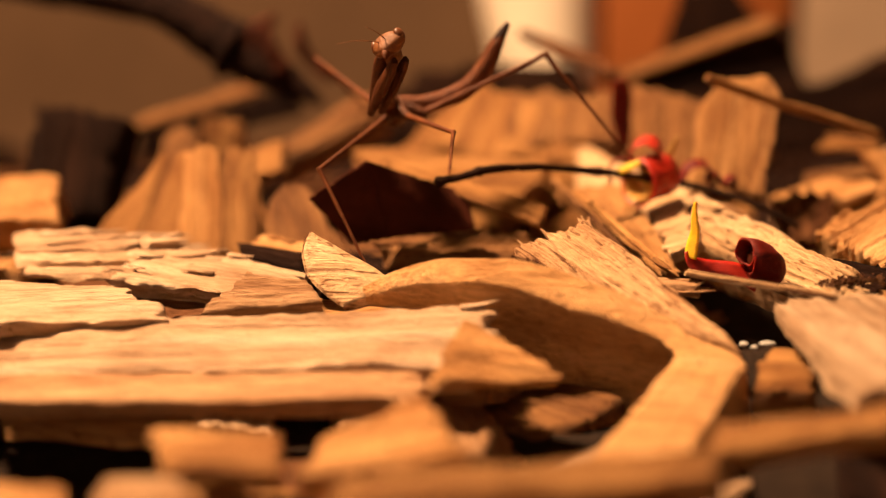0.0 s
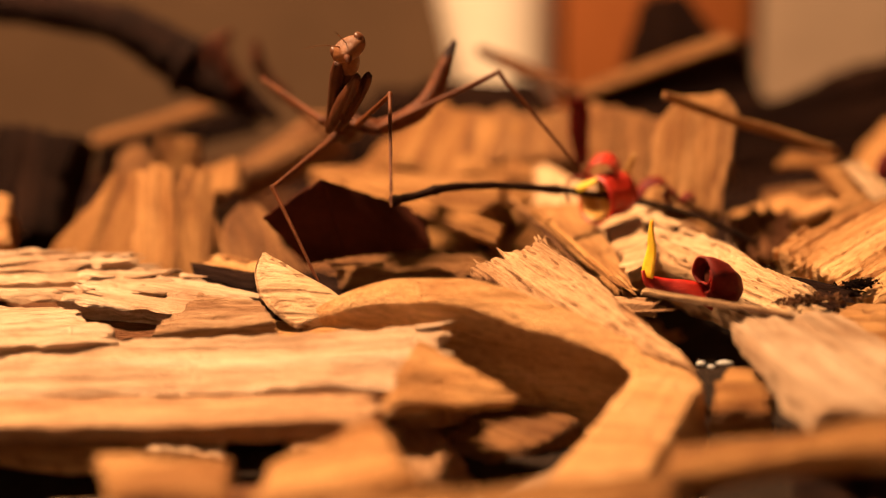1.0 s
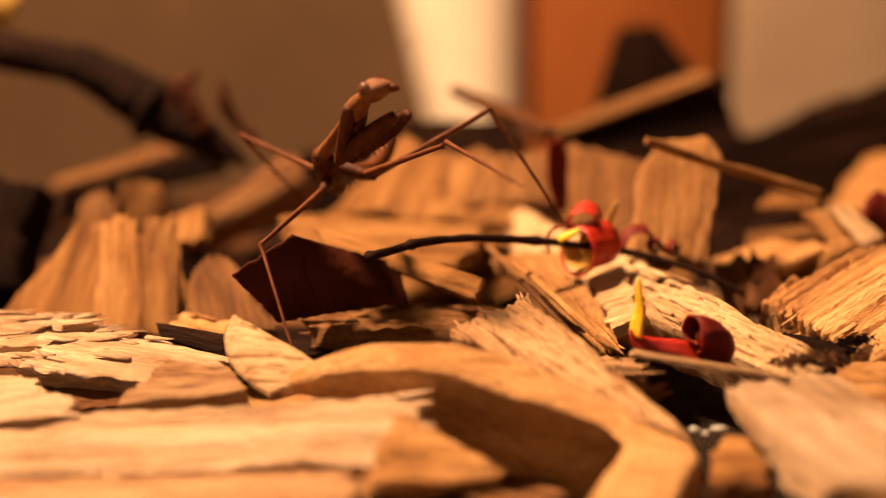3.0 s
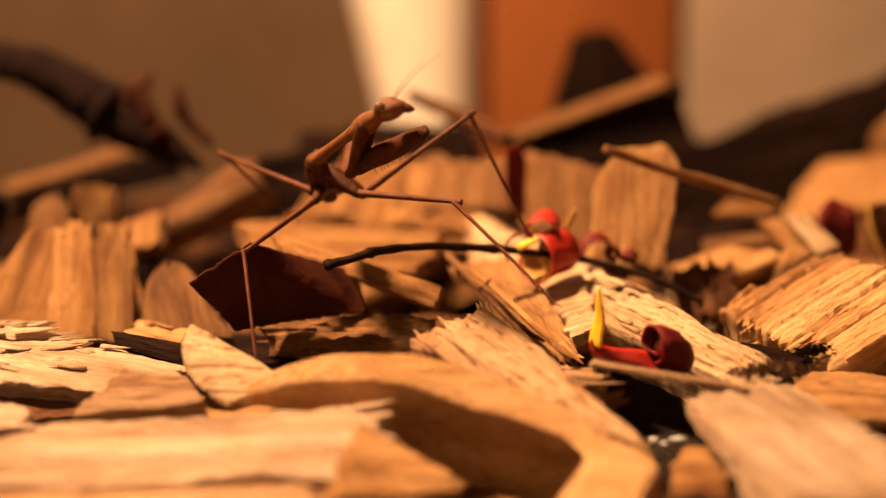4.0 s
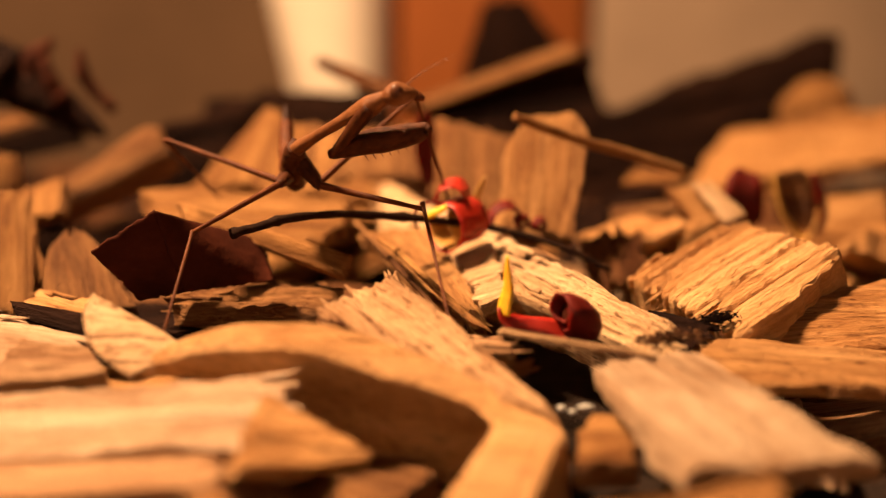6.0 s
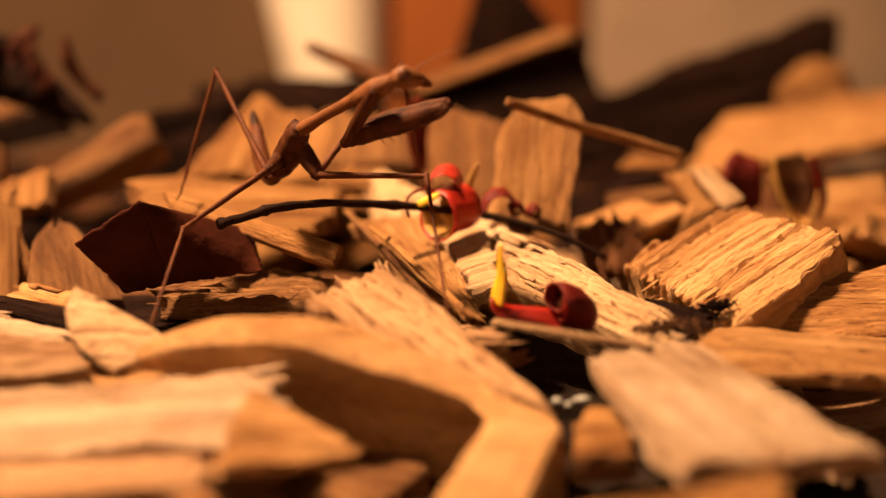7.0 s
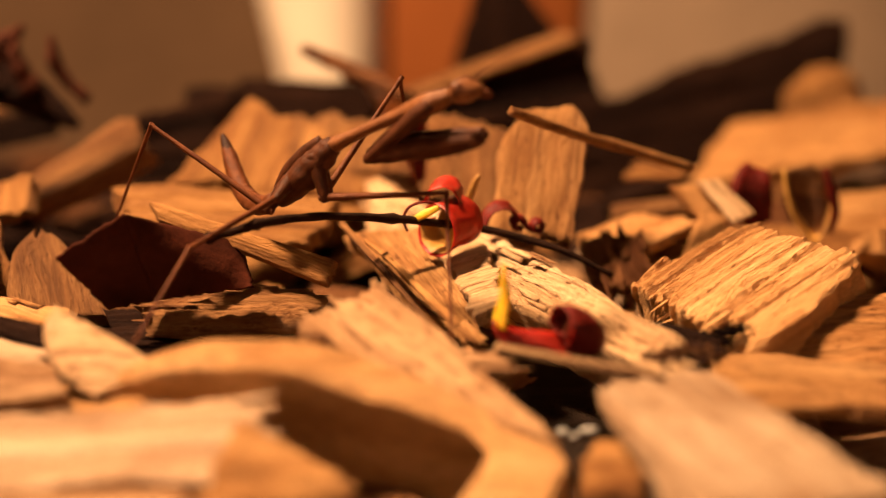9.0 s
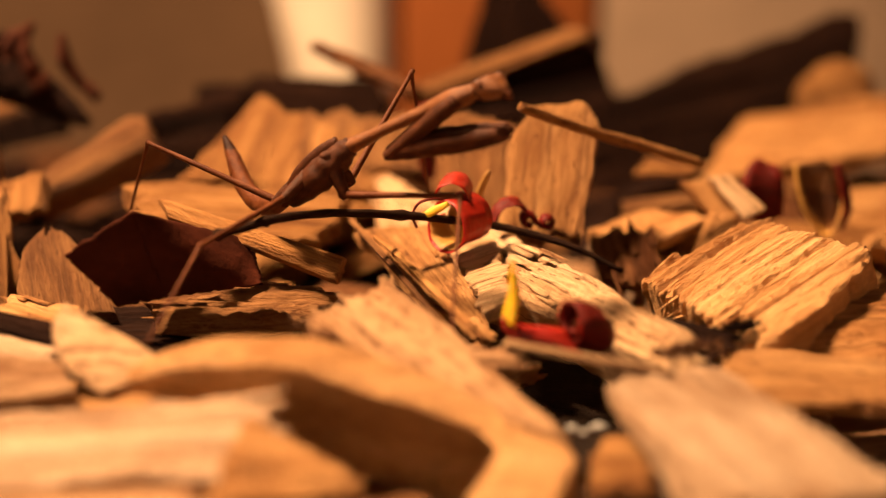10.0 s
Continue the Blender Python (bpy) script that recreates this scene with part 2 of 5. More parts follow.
def ground():
    bm = bmesh.new()
    n = 160
    grid = [[None] * (n + 1) for _ in range(n + 1)]
    for i in range(n + 1):
        for j in range(n + 1):
            x, y = -0.9 + 1.8 * i / n, -0.9 + 1.2 * j / n
            fall = 0.022 * min(1.0, max(0.0, (y - 0.09) / 0.15))
            hollow = 0.01 * math.exp(-(((x + 0.05) / 0.024) ** 2) - ((y + 0.06) / 0.02) ** 2) + 0.014 * math.exp(-(((x - 0.034) / 0.02) ** 2) - ((y + 0.075) / 0.02) ** 2)
            grid[i][j] = bm.verts.new((x, y, -0.0075 - fall - hollow + 0.003 * noise.noise(Vector((x * 40, y * 40, 1)))))
    for i in range(n):
        for j in range(n):
            bm.faces.new((grid[i][j], grid[i + 1][j], grid[i + 1][j + 1], grid[i][j + 1]))
    return tagged(mesh_object("ground", bm, SOIL), "dark damp soil under the wood chips", "soil", kind="structure")


ground()


# ---- wood chips ----
seeds = iter(range(1, 9999))


def chip_mesh(corners, thick, ridge=0.4, curl=0.0, tear=(1.2, 1.2), sides=0.5, rounded=0, warp=0.9, lens=0.06, steps=0.4, grooves=0.0, layers=0, edge=1.0, fine=1.0, pits=0.0, seed=0):
    """A split piece of wood: top at local z = 0, grain along x; torn ends, ridges and layered sides. In mm."""
    (ax0, ay0), (bx0, by0), (bx1, by1), (ax1, ay1) = corners
    length = max(6.0, (bx0 + bx1 - ax0 - ax1) / 2)
    width = max(3.0, (by1 + ay1 - by0 - ay0) / 2)
    nu, nv = int(fine * min(60, max(14, length * 1.4))), int(fine * min(44, max(12, width * 2.4)))
    us = [0, 0.012] + [k / nu for k in range(1, nu)] + [0.988, 1]
    vs = [0, 0.02] + [k / nv for k in range(1, nv)] + [0.98, 1]
    bm = bmesh.new()

    def nz(a, b, c):
        return noise.noise(Vector((a, b, c + seed * 7.31)))

    def spot(u, v, low):
        # ends torn along the fibres, edges a little wavy
        fibre = nz(v * width * 0.5, 3.3 + low * 0.8, 0) + 0.8 * nz(v * width * 1.7, 7.7 + low, 2) + 0.5 * nz(v * width * 4.1, 1.7 + low, 6)
        ua = u + (tear[0] * fibre * (1 - u) ** 3 - tear[1] * fibre * u**3) / length
        ua += 0.012 * nz(v * 3, 1.1, 5)
        va = v + edge * min(2.0, 0.13 * width) / width * sum(w * (nz(u * length * 0.07, k, 1) + 0.4 * nz(u * length * 0.25, k + 2, 1) + 0.22 * nz(u * length * 0.8, k + 4, 1))
                                                      for w, k in (((1 - v) ** 2, 5 + low * 0.3), (v * v, 14 + low * 0.3)))
        ua += edge * min(2.2, 0.08 * length) / length * sum(w * nz(v * width * 0.09, k, 3) for w, k in (((1 - u) ** 2, 2.1 + low * 0.3), (u * u, 11 + low * 0.3)))
        if rounded:
            va = 0.5 + (va - 0.5) * (1 - 0.45 * rounded * max(0, ua - 0.72) ** 2 / 0.0784)
        x = (1 - va) * ((1 - ua) * ax0 + ua * bx0) + va * ((1 - ua) * ax1 + ua * bx1)
        y = (1 - va) * ((1 - ua) * ay0 + ua * by0) + va * ((1 - ua) * ay1 + ua * by1)
        z = curl * (2 * v - 1) ** 2
        z += warp * (nz(x * 0.05, y * 0.06, 11) + 0.4 * nz(x * 0.13, y * 0.15, 12))
        return x, y, z

    def top(u, v):
        x, y, z = spot(u, v, 0)
        r = nz(x * 0.05, y * 0.75, 0) + 0.55 * nz(x * 0.12, y * 1.9, 3) + 0.9 * nz(x * 0.05, y * 0.22, 9)
        s = 2.4 * nz(x * 0.016, y * 0.42, 21) + 0.35 * nz(x * 0.07, y * 1.3, 22)
        z += steps * (math.floor(s) + min(1.0, (s - math.floor(s)) * 4.0)) * 0.5
        if grooves:
            z -= grooves * max(0.0, 0.25 + nz(x * 0.02, y * 1.05, 31) + 0.6 * nz(x * 0.06, y * 2.4, 32))
        if pits:
            z -= pits * (max(0.0, nz(x * 0.3, y * 1.3, 51) - 0.12) * 2 + max(0.0, nz(x * 0.9, y * 3.2, 52) - 0.05))
        rim = 0.14 * sum(1 for e in (u, v) if e in (0, 1)) + lens * thick * (abs(2 * v - 1) ** 5 + 0.6 * abs(2 * u - 1) ** 8)
        rim += 0.9 * max(0.0, nz(x * 0.4, y * 0.4, 41)) * (abs(2 * v - 1) ** 7 + abs(2 * u - 1) ** 9) * min(1.0, thick / 3)
        return x * MM, y * MM, (z + ridge * r - rim) * MM

    def under(u, v):
        x, y, z = spot(u, v, 1)
        t = thick * (1 + 0.3 * nz(x * 0.08, y * 0.2, 4))
        return x * MM, y * MM, (z - t + 0.5 * ridge * nz(x * 0.06, y * 0.8, 6)) * MM

    T = [[bm.verts.new(top(u, v)) for v in vs] for u in us]
    B = [[bm.verts.new(under(u, v)) for v in vs] for u in us]
    for i in range(len(us) - 1):
        for j in range(len(vs) - 1):
            bm.faces.new((T[i][j], T[i + 1][j], T[i + 1][j + 1], T[i][j + 1]))
            bm.faces.new((B[i][j], B[i][j + 1], B[i + 1][j + 1], B[i + 1][j]))
    nus, nvs = len(us) - 1, len(vs) - 1
    loop = [(i, 0) for i in range(nus)] + [(nus, j) for j in range(nvs)] + [(i, nvs) for i in range(nus, 0, -1)] + [(0, j) for j in range(nvs, 0, -1)]
    layers = layers or max(2, int(thick * 0.9))
    cx, cy = (ax0 + bx0 + bx1 + ax1) / 4 * MM, (ay0 + by0 + by1 + ay1) / 4 * MM
    rows = [[T[i][j] for i, j in loop]]
    for k in range(1, layers):
        row = []
        for q, (i, j) in enumerate(loop):
            p = T[i][j].co.lerp(B[i][j].co, k / layers)
            out = Vector((p.x - cx, p.y - cy, 0)).normalized()
            p += out * sides * MM * (nz(p.x / MM * 0.1, p.y / MM * 0.5, k * 2.7) + 0.35 * nz(q * 0.6, k * 3.1, 8) - 0.1)
            row.append(bm.verts.new(p))
        rows.append(row)
    rows.append([B[i][j] for i, j in loop])
    m = len(loop)
    for r0, r1 in zip(rows, rows[1:]):
        for k in range(m):
            bm.faces.new((r0[k], r1[k], r1[(k + 1) % m], r0[(k + 1) % m]))
    return bm


def add_splinters(ob, corners, thick, counts, material):
    """Thin torn fibres that stand off the two ends and the top of a chip."""
    rnd = random.Random(len(bpy.data.objects))
    (ax0, ay0), (bx0, by0), (bx1, by1), (ax1, ay1) = corners
    for end, count in enumerate(counts):
        for _ in range(count):
            f, l = rnd.uniform(0.03, 0.97), rnd.uniform(2.0, 6.5)
            if end < 2:
                p0, p1 = (((ax0, ay0), (ax1, ay1)), ((bx0, by0), (bx1, by1)))[end]
                way = 1 if end else -1
                x, y, z = p0[0] + (p1[0] - p0[0]) * f - way * l * 0.55, p0[1] + (p1[1] - p0[1]) * f, rnd.uniform(-thick * 0.8, 0.15)
            else:
                u, way = rnd.uniform(0.15, 0.85), rnd.choice((-1, 1))
                x = (1 - f) * (ax0 + (bx0 - ax0) * u) + f * (ax1 + (bx1 - ax1) * u)
                y, z = (1 - f) * (ay0 + (by0 - ay0) * u) + f * (ay1 + (by1 - ay1) * u), 0.1
            w, h, lift, drift = rnd.uniform(0.25, 0.6), rnd.uniform(0.12, 0.25), rnd.uniform(-0.2, 0.7), rnd.uniform(-0.5, 0.5)
            bm = bmesh.new()
            tube(bm, [Vector((x + way * l * q, y + drift * q * q, z + lift * q * q)) * MM for q in (0, 0.35, 0.7, 1)],
                 [h * MM, h * 0.9 * MM, h * 0.6 * MM, 0.03 * MM], 6, w / h)
            part("splinter", bm, material, ob)


def wood_chip(at, turn, corners, thick, tone, label="", splinters=(), **shape):
    ob = mesh_object("wood_chip", chip_mesh(corners, thick, seed=next(seeds), **shape), WOODS[tone], sharp=48)
    ob.matrix_world = pose(*(a * MM for a in at), *turn)
    if splinters:
        add_splinters(ob, corners, thick, splinters, WOODS[tone])
    return tagged(ob, label, "wood chip", "wood chips of the heap")


# chips close to the lens
wood_chip((-32.3, -29.0, 0.4), (15, -3, -0), ((-22.4, -5.0), (23.6, -5.5), (25.1, 5.5), (-26.3, 5.0)), 3.6, "cream", ridge=0.3, tear=(0, 2.8), sides=0.8, layers=6, steps=0.35, grooves=0.25, fine=1.5, warp=0.3, edge=0.6, splinters=(0, 10, 0), label="long pale split wood chip with a torn end")
wood_chip((-26.0, -56.1, -0.5), (12, 2, 5), ((-3.8, -3.3), (5.2, -3.3), (4.8, 3.3), (-6.3, 3.3)), 1.8, "gold", ridge=0.2, curl=-0.8, lens=0.1, steps=0, warp=0.4, edge=0.5, tear=(0.4, 0.4), label="small rounded amber wood chip")
wood_chip((-13.3, -54.2, -0.5), (5, -7, 15), ((-7.1, -4.0), (6.1, -5.9), (4.6, 5.9), (-3.6, 4.0)), 2.0, "gold", ridge=0.6, warp=0.9, steps=0.4, tear=(1, 1), label="short amber wood chip with a ridged top")
wood_chip((-1.2, -62.3, -0.0), (3, -3, 13), ((-17.5, -2.7), (13.7, -2.6), (14.7, 2.6), (-10.9, 2.7)), 3.0, "amber", ridge=0.7, warp=1.2, label="long amber wood chip lying low")
# tone darker than the cream top layer puts the front's shade into colour
wood_chip((-31.8, -38.5, -1.4), (2, -2, -0), ((-19.3, -3.6), (20.6, -3.1), (21.2, 3.1), (-22.5, 3.6)), 2.0, "pale", ridge=0.2, tear=(0, 3), warp=0.2, edge=0.4, label="lower split layer of a pale wood chip")
wood_chip((21.6, -54.7, 2.0), (-1, -8, 8), ((-10.3, -2.5), (8.1, -3.0), (10.4, 3.0), (-8.1, 2.5)), 1.8, "amber", ridge=0.5, warp=1.0, label="thin amber wood chip over a dark hollow")
wood_chip((-5.5, -34.0, 0.8), (16, 13, 20), ((-7.3, -6.0), (6.3, -2.3), (2.6, 2.3), (-1.6, 6.0)), 0.9, "gold", ridge=0.4, steps=0.3, warp=0.5, edge=0.8, tear=(0.8, 1.2), label="thin golden wood chip wedged under a curved one")
wood_chip((22.2, -29.4, -0.7), (6, 3, -0), ((-4.2, -4.2), (2.2, -4.2), (2.7, 4.2), (-0.8, 4.2)), 3.0, "amber", ridge=0.3, warp=0.4, label="small amber wood chip beside a dark gap")
wood_chip((6.9, -18.2, 4.3), (-13, -16, 131), ((-15.9, -1.6), (13.1, -6.1), (11.1, 6.1), (-8.3, 1.6)), 2.2, "torn", ridge=0.4, tear=(0, 1.6), steps=0.35, warp=0.4, edge=0.7, fine=2.0, pits=0.26, splinters=(0, 7, 0), label="golden wood chip with cracks and a torn edge")
wood_chip((29.9, -32.6, 2.9), (-1, -7, 111), ((-13.4, -8.5), (12.2, -5.1), (11.3, 5.1), (-10.1, 8.5)), 2.0, "dusty", ridge=0.35, tear=(0, 1.4), steps=0.2, warp=0.6, edge=1.0, label="broad dusty pale wood chip")
wood_chip((-39.9, -6.5, 2.7), (6, 2, -22), ((-9.5, -6.3), (11.7, -4.5), (10.8, 4.5), (-13.0, 6.3)), 2.5, "cream", ridge=0.5, tear=(1.5, 1), sides=1.0, layers=5, warp=0.5, splinters=(5, 0, 5), label="pale splintered wood chip with layered side")
# bark tone here stands in for shade beneath the pale layers
wood_chip((-50.8, -8.7, -0.9), (19, -4, -14), ((-13.7, -2.1), (17.0, -2.7), (13.0, 2.7), (-16.3, 2.1)), 6.0, "bark", ridge=0.6, tear=(1, 3), sides=1.2, layers=9, warp=0.4, label="dark-toned core for the shade under splintered layers")
wood_chip((-56.9, 4.0, 3.8), (4, -2, 3), ((-7.9, -4.6), (11.5, -3.6), (7.5, 3.6), (-11.2, 4.6)), 1.0, "cream", ridge=0.4, tear=(0, 4), sides=0.6, warp=0.4, fine=1.5, pits=0.4, splinters=(0, 14, 9), label="splintered upper layer of a pale wood chip")
wood_chip((-50.9, -3.8, 1.8), (5, 1, -1), ((-11.6, -2.5), (13.2, -3.0), (12.2, 3.0), (-13.8, 2.5)), 0.9, "cream", ridge=0.4, tear=(0, 4), sides=0.6, warp=0.4, fine=1.5, pits=0.4, splinters=(0, 14, 9), label="splintered lower layer of a pale wood chip")
wood_chip((-30.3, -16.9, 2.4), (16, -4, -2), ((-5.8, -4.4), (6.7, -4.0), (2.9, 4.0), (-3.8, 4.4)), 0.9, "pale", ridge=0.6, warp=1.2, tear=(0.4, 0.4), sides=0.2, label="small pale wedge of wood")
wood_chip((-53.4, -19.7, 1.5), (3, -1, 6), ((-6.1, -9.4), (13.3, -7.2), (4.9, 7.2), (-12.1, 9.4)), 1.5, "cream", ridge=0.3, label="smooth pale wood chip lying flat")
wood_chip((-33.6, 4.3, 3.0), (-1, 1, -38), ((-3.5, -3.4), (9.0, -3.9), (2.5, 3.9), (-8.0, 3.4)), 3.0, "gold", ridge=0.4, tear=(1, 0), splinters=(2, 0, 2), label="narrow wood chip with a dark bark face")
wood_chip((-33.7, -1.7, 3.2), (51, -1, -39), ((-4.5, -0.8), (6.5, -1.4), (4.8, 1.4), (-6.8, 0.8)), 0.8, "umber", ridge=0.3, tear=(0.6, 0.6), label="strip of dark bark on a narrow chip")

# chips on the left behind the light ones
wood_chip((-51.3, 26.0, 4.3), (18, -56, 67), ((-4.9, -12.6), (9.6, -6.3), (6.0, 6.3), (-10.7, 12.6)), 2.4, "amber", ridge=0.3, warp=0.8, steps=0.3, label="broad amber wood chip leaning upright")
wood_chip((-34.5, 19.0, 4.4), (-9, -31, 109), ((-7.8, -5.0), (5.6, -2.5), (6.8, 2.5), (-4.6, 5.0)), 3.0, "brown", ridge=0.1, steps=0, warp=0.3, rounded=1, label="dull brown wood chip leaning on others")
wood_chip((-13.0, 9.5, 3.2), (3, -0, 0), ((-8.4, -4.5), (9.0, -4.5), (7.6, 4.5), (-8.2, 4.5)), 2.6, "brown", ridge=0.5, tear=(2, 2), sides=0.8, steps=0.3, warp=0.5, fine=1.6, pits=0.6, splinters=(3, 6, 4), label="rugged brown bark chip with a torn rim")
wood_chip((-37.5, 57.5, 11.4), (44, -25, 29), ((-9.1, -3.2), (9.9, -3.8), (8.4, 3.8), (-9.3, 3.2)), 4.0, "brown", ridge=0.3, curl=-1.6, lens=0.2, steps=0.1, warp=0.3, label="split round stick of golden wood")
wood_chip((-55.7, 61.5, 9.0), (3, -80, 87), ((-2.5, -3.7), (3.0, -3.5), (2.7, 3.5), (-3.2, 3.7)), 2.0, "amber", ridge=0.3, label="small amber wood chip under a branch")
wood_chip((-61.5, 58.0, 7.8), (-4, -49, 93), ((-3.0, -3.6), (3.2, -2.9), (2.9, 2.9), (-3.1, 3.6)), 2.0, "brown", ridge=0.3, label="dim brown wood chip in the heap")
wood_chip((-67.5, 89.8, 11.7), (57, -17, 0), ((-11.2, -1.2), (11.3, -1.5), (10.9, 1.5), (-11.0, 1.2)), 1.0, "brown", ridge=0.1, warp=0.2, steps=0, label="brown sliver of wood under a branch")
wood_chip((-76.1, 27.3, 5.1), (12, -4, -6), ((-2.1, -7.7), (10.7, -9.8), (1.4, 9.8), (-9.9, 7.7)), 5.0, "gold", ridge=0.4, label="amber wood chip in the heap")
# separate umber chip carries the shaded side of the brown sliver above
wood_chip((-62.8, 87.2, 8.9), (84, -15, 0), ((-15.9, -2.1), (15.3, -2.6), (15.2, 2.6), (-14.6, 2.1)), 2.0, "umber", ridge=0.2, warp=0.2, steps=0, label="umber chip in place of a sliver's shaded edge")

# chips in the middle
wood_chip((-12.4, 14.0, 9.0), (47, 11, -30), ((-10.7, -0.9), (12.4, -1.4), (11.9, 1.4), (-13.5, 0.9)), 1.2, "amber", ridge=0.15, steps=0.1, warp=0.3, edge=0.4, tear=(0.4, 0.4), label="dull brown wood chip under a twig")
wood_chip((15.5, 18.1, 5.7), (27, 2, -66), ((-26.3, -4.5), (38.8, -2.9), (32.1, 2.9), (-44.6, 4.5)), 7.0, "bright", ridge=0.4, warp=0.3, tear=(1, 3), sides=0.8, steps=0.35, grooves=0.9, fine=2.2, pits=0.45, splinters=(2, 16, 22), label="long bright split log with a dark torn end")
wood_chip((2.8, 11.4, 6.8), (24, 5, -75), ((-16.5, -0.4), (16.9, -0.2), (16.9, 0.2), (-17.4, 0.4)), 0.5, "brown", ridge=0.1, tear=(0.2, 0.2), steps=0, warp=0.3, label="thin brown wood sliver")
wood_chip((6.3, 4.9, 6.5), (15, 7, -71), ((-15.3, -0.4), (15.9, -0.3), (15.5, 0.3), (-16.2, 0.4)), 0.5, "amber", ridge=0.15, tear=(0.2, 1), steps=0.1, warp=0.3, splinters=(0, 2, 0), label="long thin wood sliver with frayed end")
wood_chip((20.4, -18.6, 4.8), (1, 2, -31), ((-7.9, -0.7), (8.2, -0.5), (8.1, 0.5), (-8.4, 0.7)), 0.5, "bright", ridge=0.05, tear=(0.3, 0.3), sides=0.1, steps=0, warp=0.1, label="thin reddish wood sliver")
wood_chip((12.7, -12.9, 3.2), (2, -7, -40), ((-1.3, -1.8), (3.5, -1.6), (1.1, 1.6), (-3.3, 1.8)), 1.2, "pale", ridge=0.3, tear=(1, 1), splinters=(4, 4, 0), label="small torn bit of wood")
wood_chip((42.2, 6.0, 7.6), (-1, -18, 35), ((-12.8, -10.5), (7.0, -9.1), (12.2, 9.1), (-6.4, 10.5)), 6.0, "honey", ridge=0.2, tear=(1.2, 0.6), steps=0, warp=0.3, fine=2.6, pits=0.2, grooves=1.1, splinters=(8, 0, 0), label="deeply grooved golden wood chip")
wood_chip((52.0, -2.8, 4.2), (15, -4, 2), ((-13.6, -4.9), (5.0, -6.7), (10.5, 6.7), (-1.9, 4.9)), 3.0, "gold", ridge=0.4, curl=-0.5, warp=1.0, steps=0.2, label="golden wood chip beside a grooved one")
wood_chip((44.1, -15.5, 2.5), (2, 4, 3), ((-14.5, -5.8), (7.5, -6.9), (13.4, 6.9), (-6.4, 5.8)), 1.4, "gold", ridge=0.3, curl=-0.6, warp=0.8, steps=0.15, tear=(0.6, 0), label="smooth golden wood chip lying over a dark gap")

# chips behind
wood_chip((22.8, 29.5, 14.1), (15, -58, 72), ((-8.0, -5.2), (9.9, -5.1), (7.9, 5.1), (-9.8, 5.2)), 3.0, "gold", ridge=0.12, steps=0, warp=0.5, tear=(1, 0.2), rounded=1, label="upright amber wood chip with a rounded top")
wood_chip((14.5, 49.5, 12.2), (1, -48, 85), ((-9.6, -5.4), (6.3, -5.4), (8.1, 5.4), (-4.8, 5.4)), 3.0, "brown", ridge=0.3, label="dull brown wood chip standing upright")
# one chip in two tones: umber for its shaded front, brown for its lit edge
wood_chip((24.9, 96.5, 16.1), (73, -9, 0), ((-15.3, -2.0), (14.8, -8.1), (16.0, 8.1), (-15.4, 2.0)), 5.0, "umber", ridge=0.3, lens=0.0, warp=0.3, label="wood chip on its edge, its shaded front toned umber")
wood_chip((22.0, 96.2, 21.6), (54, -20, 0), ((-14.9, -1.2), (15.0, -1.4), (14.6, 1.4), (-14.7, 1.2)), 1.2, "brown", ridge=0.15, warp=0.2, steps=0, label="brown sliver for the lit top edge of an upright chip")
wood_chip((67.4, 125.5, 8.6), (76, -12, 8), ((-30.2, -8.8), (22.7, -13.9), (30.5, 13.9), (-23.1, 8.8)), 4.0, "umber", ridge=0.3, warp=0.3, label="long dark piece of bark")
wood_chip((82.4, 100.5, 9.7), (21, -7, 9), ((-29.1, -8.4), (17.8, -8.2), (27.0, 8.2), (-15.7, 8.4)), 3.0, "gold", ridge=0.4, warp=0.8, label="long amber wood chip in the heap")
wood_chip((47.5, 36.5, 9.6), (-55, -41, 146), ((-4.0, -1.6), (2.7, -1.3), (4.3, 1.3), (-3.1, 1.6)), 1.1, "bright", ridge=0.1, steps=0, warp=0.2, tear=(0.3, 0.3), label="pale wood chip leaning on a grooved one")
wood_chip((40.8, 51.9, 3.2), (6, -9, -41), ((-2.3, -8.9), (11.1, -10.5), (1.0, 10.5), (-9.8, 8.9)), 3.0, "amber", ridge=0.4, label="amber wood chip in shade")
wood_chip((32.7, 28.0, 3.3), (-5, -34, 97), ((-5.3, -4.1), (3.4, -3.6), (5.1, 3.6), (-3.1, 4.1)), 1.6, "bark", ridge=0.6, tear=(1, 2), fine=1.8, pits=0.4, splinters=(0, 6, 5), label="dark frayed wood chip")
# umber tone stands in for the shadow under the long amber chip
wood_chip((46.3, 82.3, 3.9), (-8, -12, 24), ((-12.2, -6.2), (2.1, -6.2), (12.2, 6.2), (-2.1, 6.2)), 3.0, "umber", ridge=0.4, label="dark chip in the heap, for bark and shade")
wood_chip((-13.1, 90.5, 1.0), (9, 2, -18), ((-7.9, -21.6), (14.6, -15.4), (7.1, 15.4), (-13.8, 21.6)), 3.0, "amber", ridge=0.4, label="flat amber wood chip in the heap")
wood_chip((-17.2, 149.7, -9.0), (11, 0, -4), ((-14.7, -10.8), (18.0, -11.0), (14.1, 11.0), (-17.3, 10.8)), 4.0, "umber", ridge=0.4, label="dark chip in the heap, for bark and shade")
wood_chip((-8.8, 77.8, 3.0), (9, -1, 6), ((-12.7, -13.4), (10.8, -13.2), (12.5, 13.2), (-10.6, 13.4)), 3.0, "amber", ridge=0.4, label="amber wood chip in the heap")
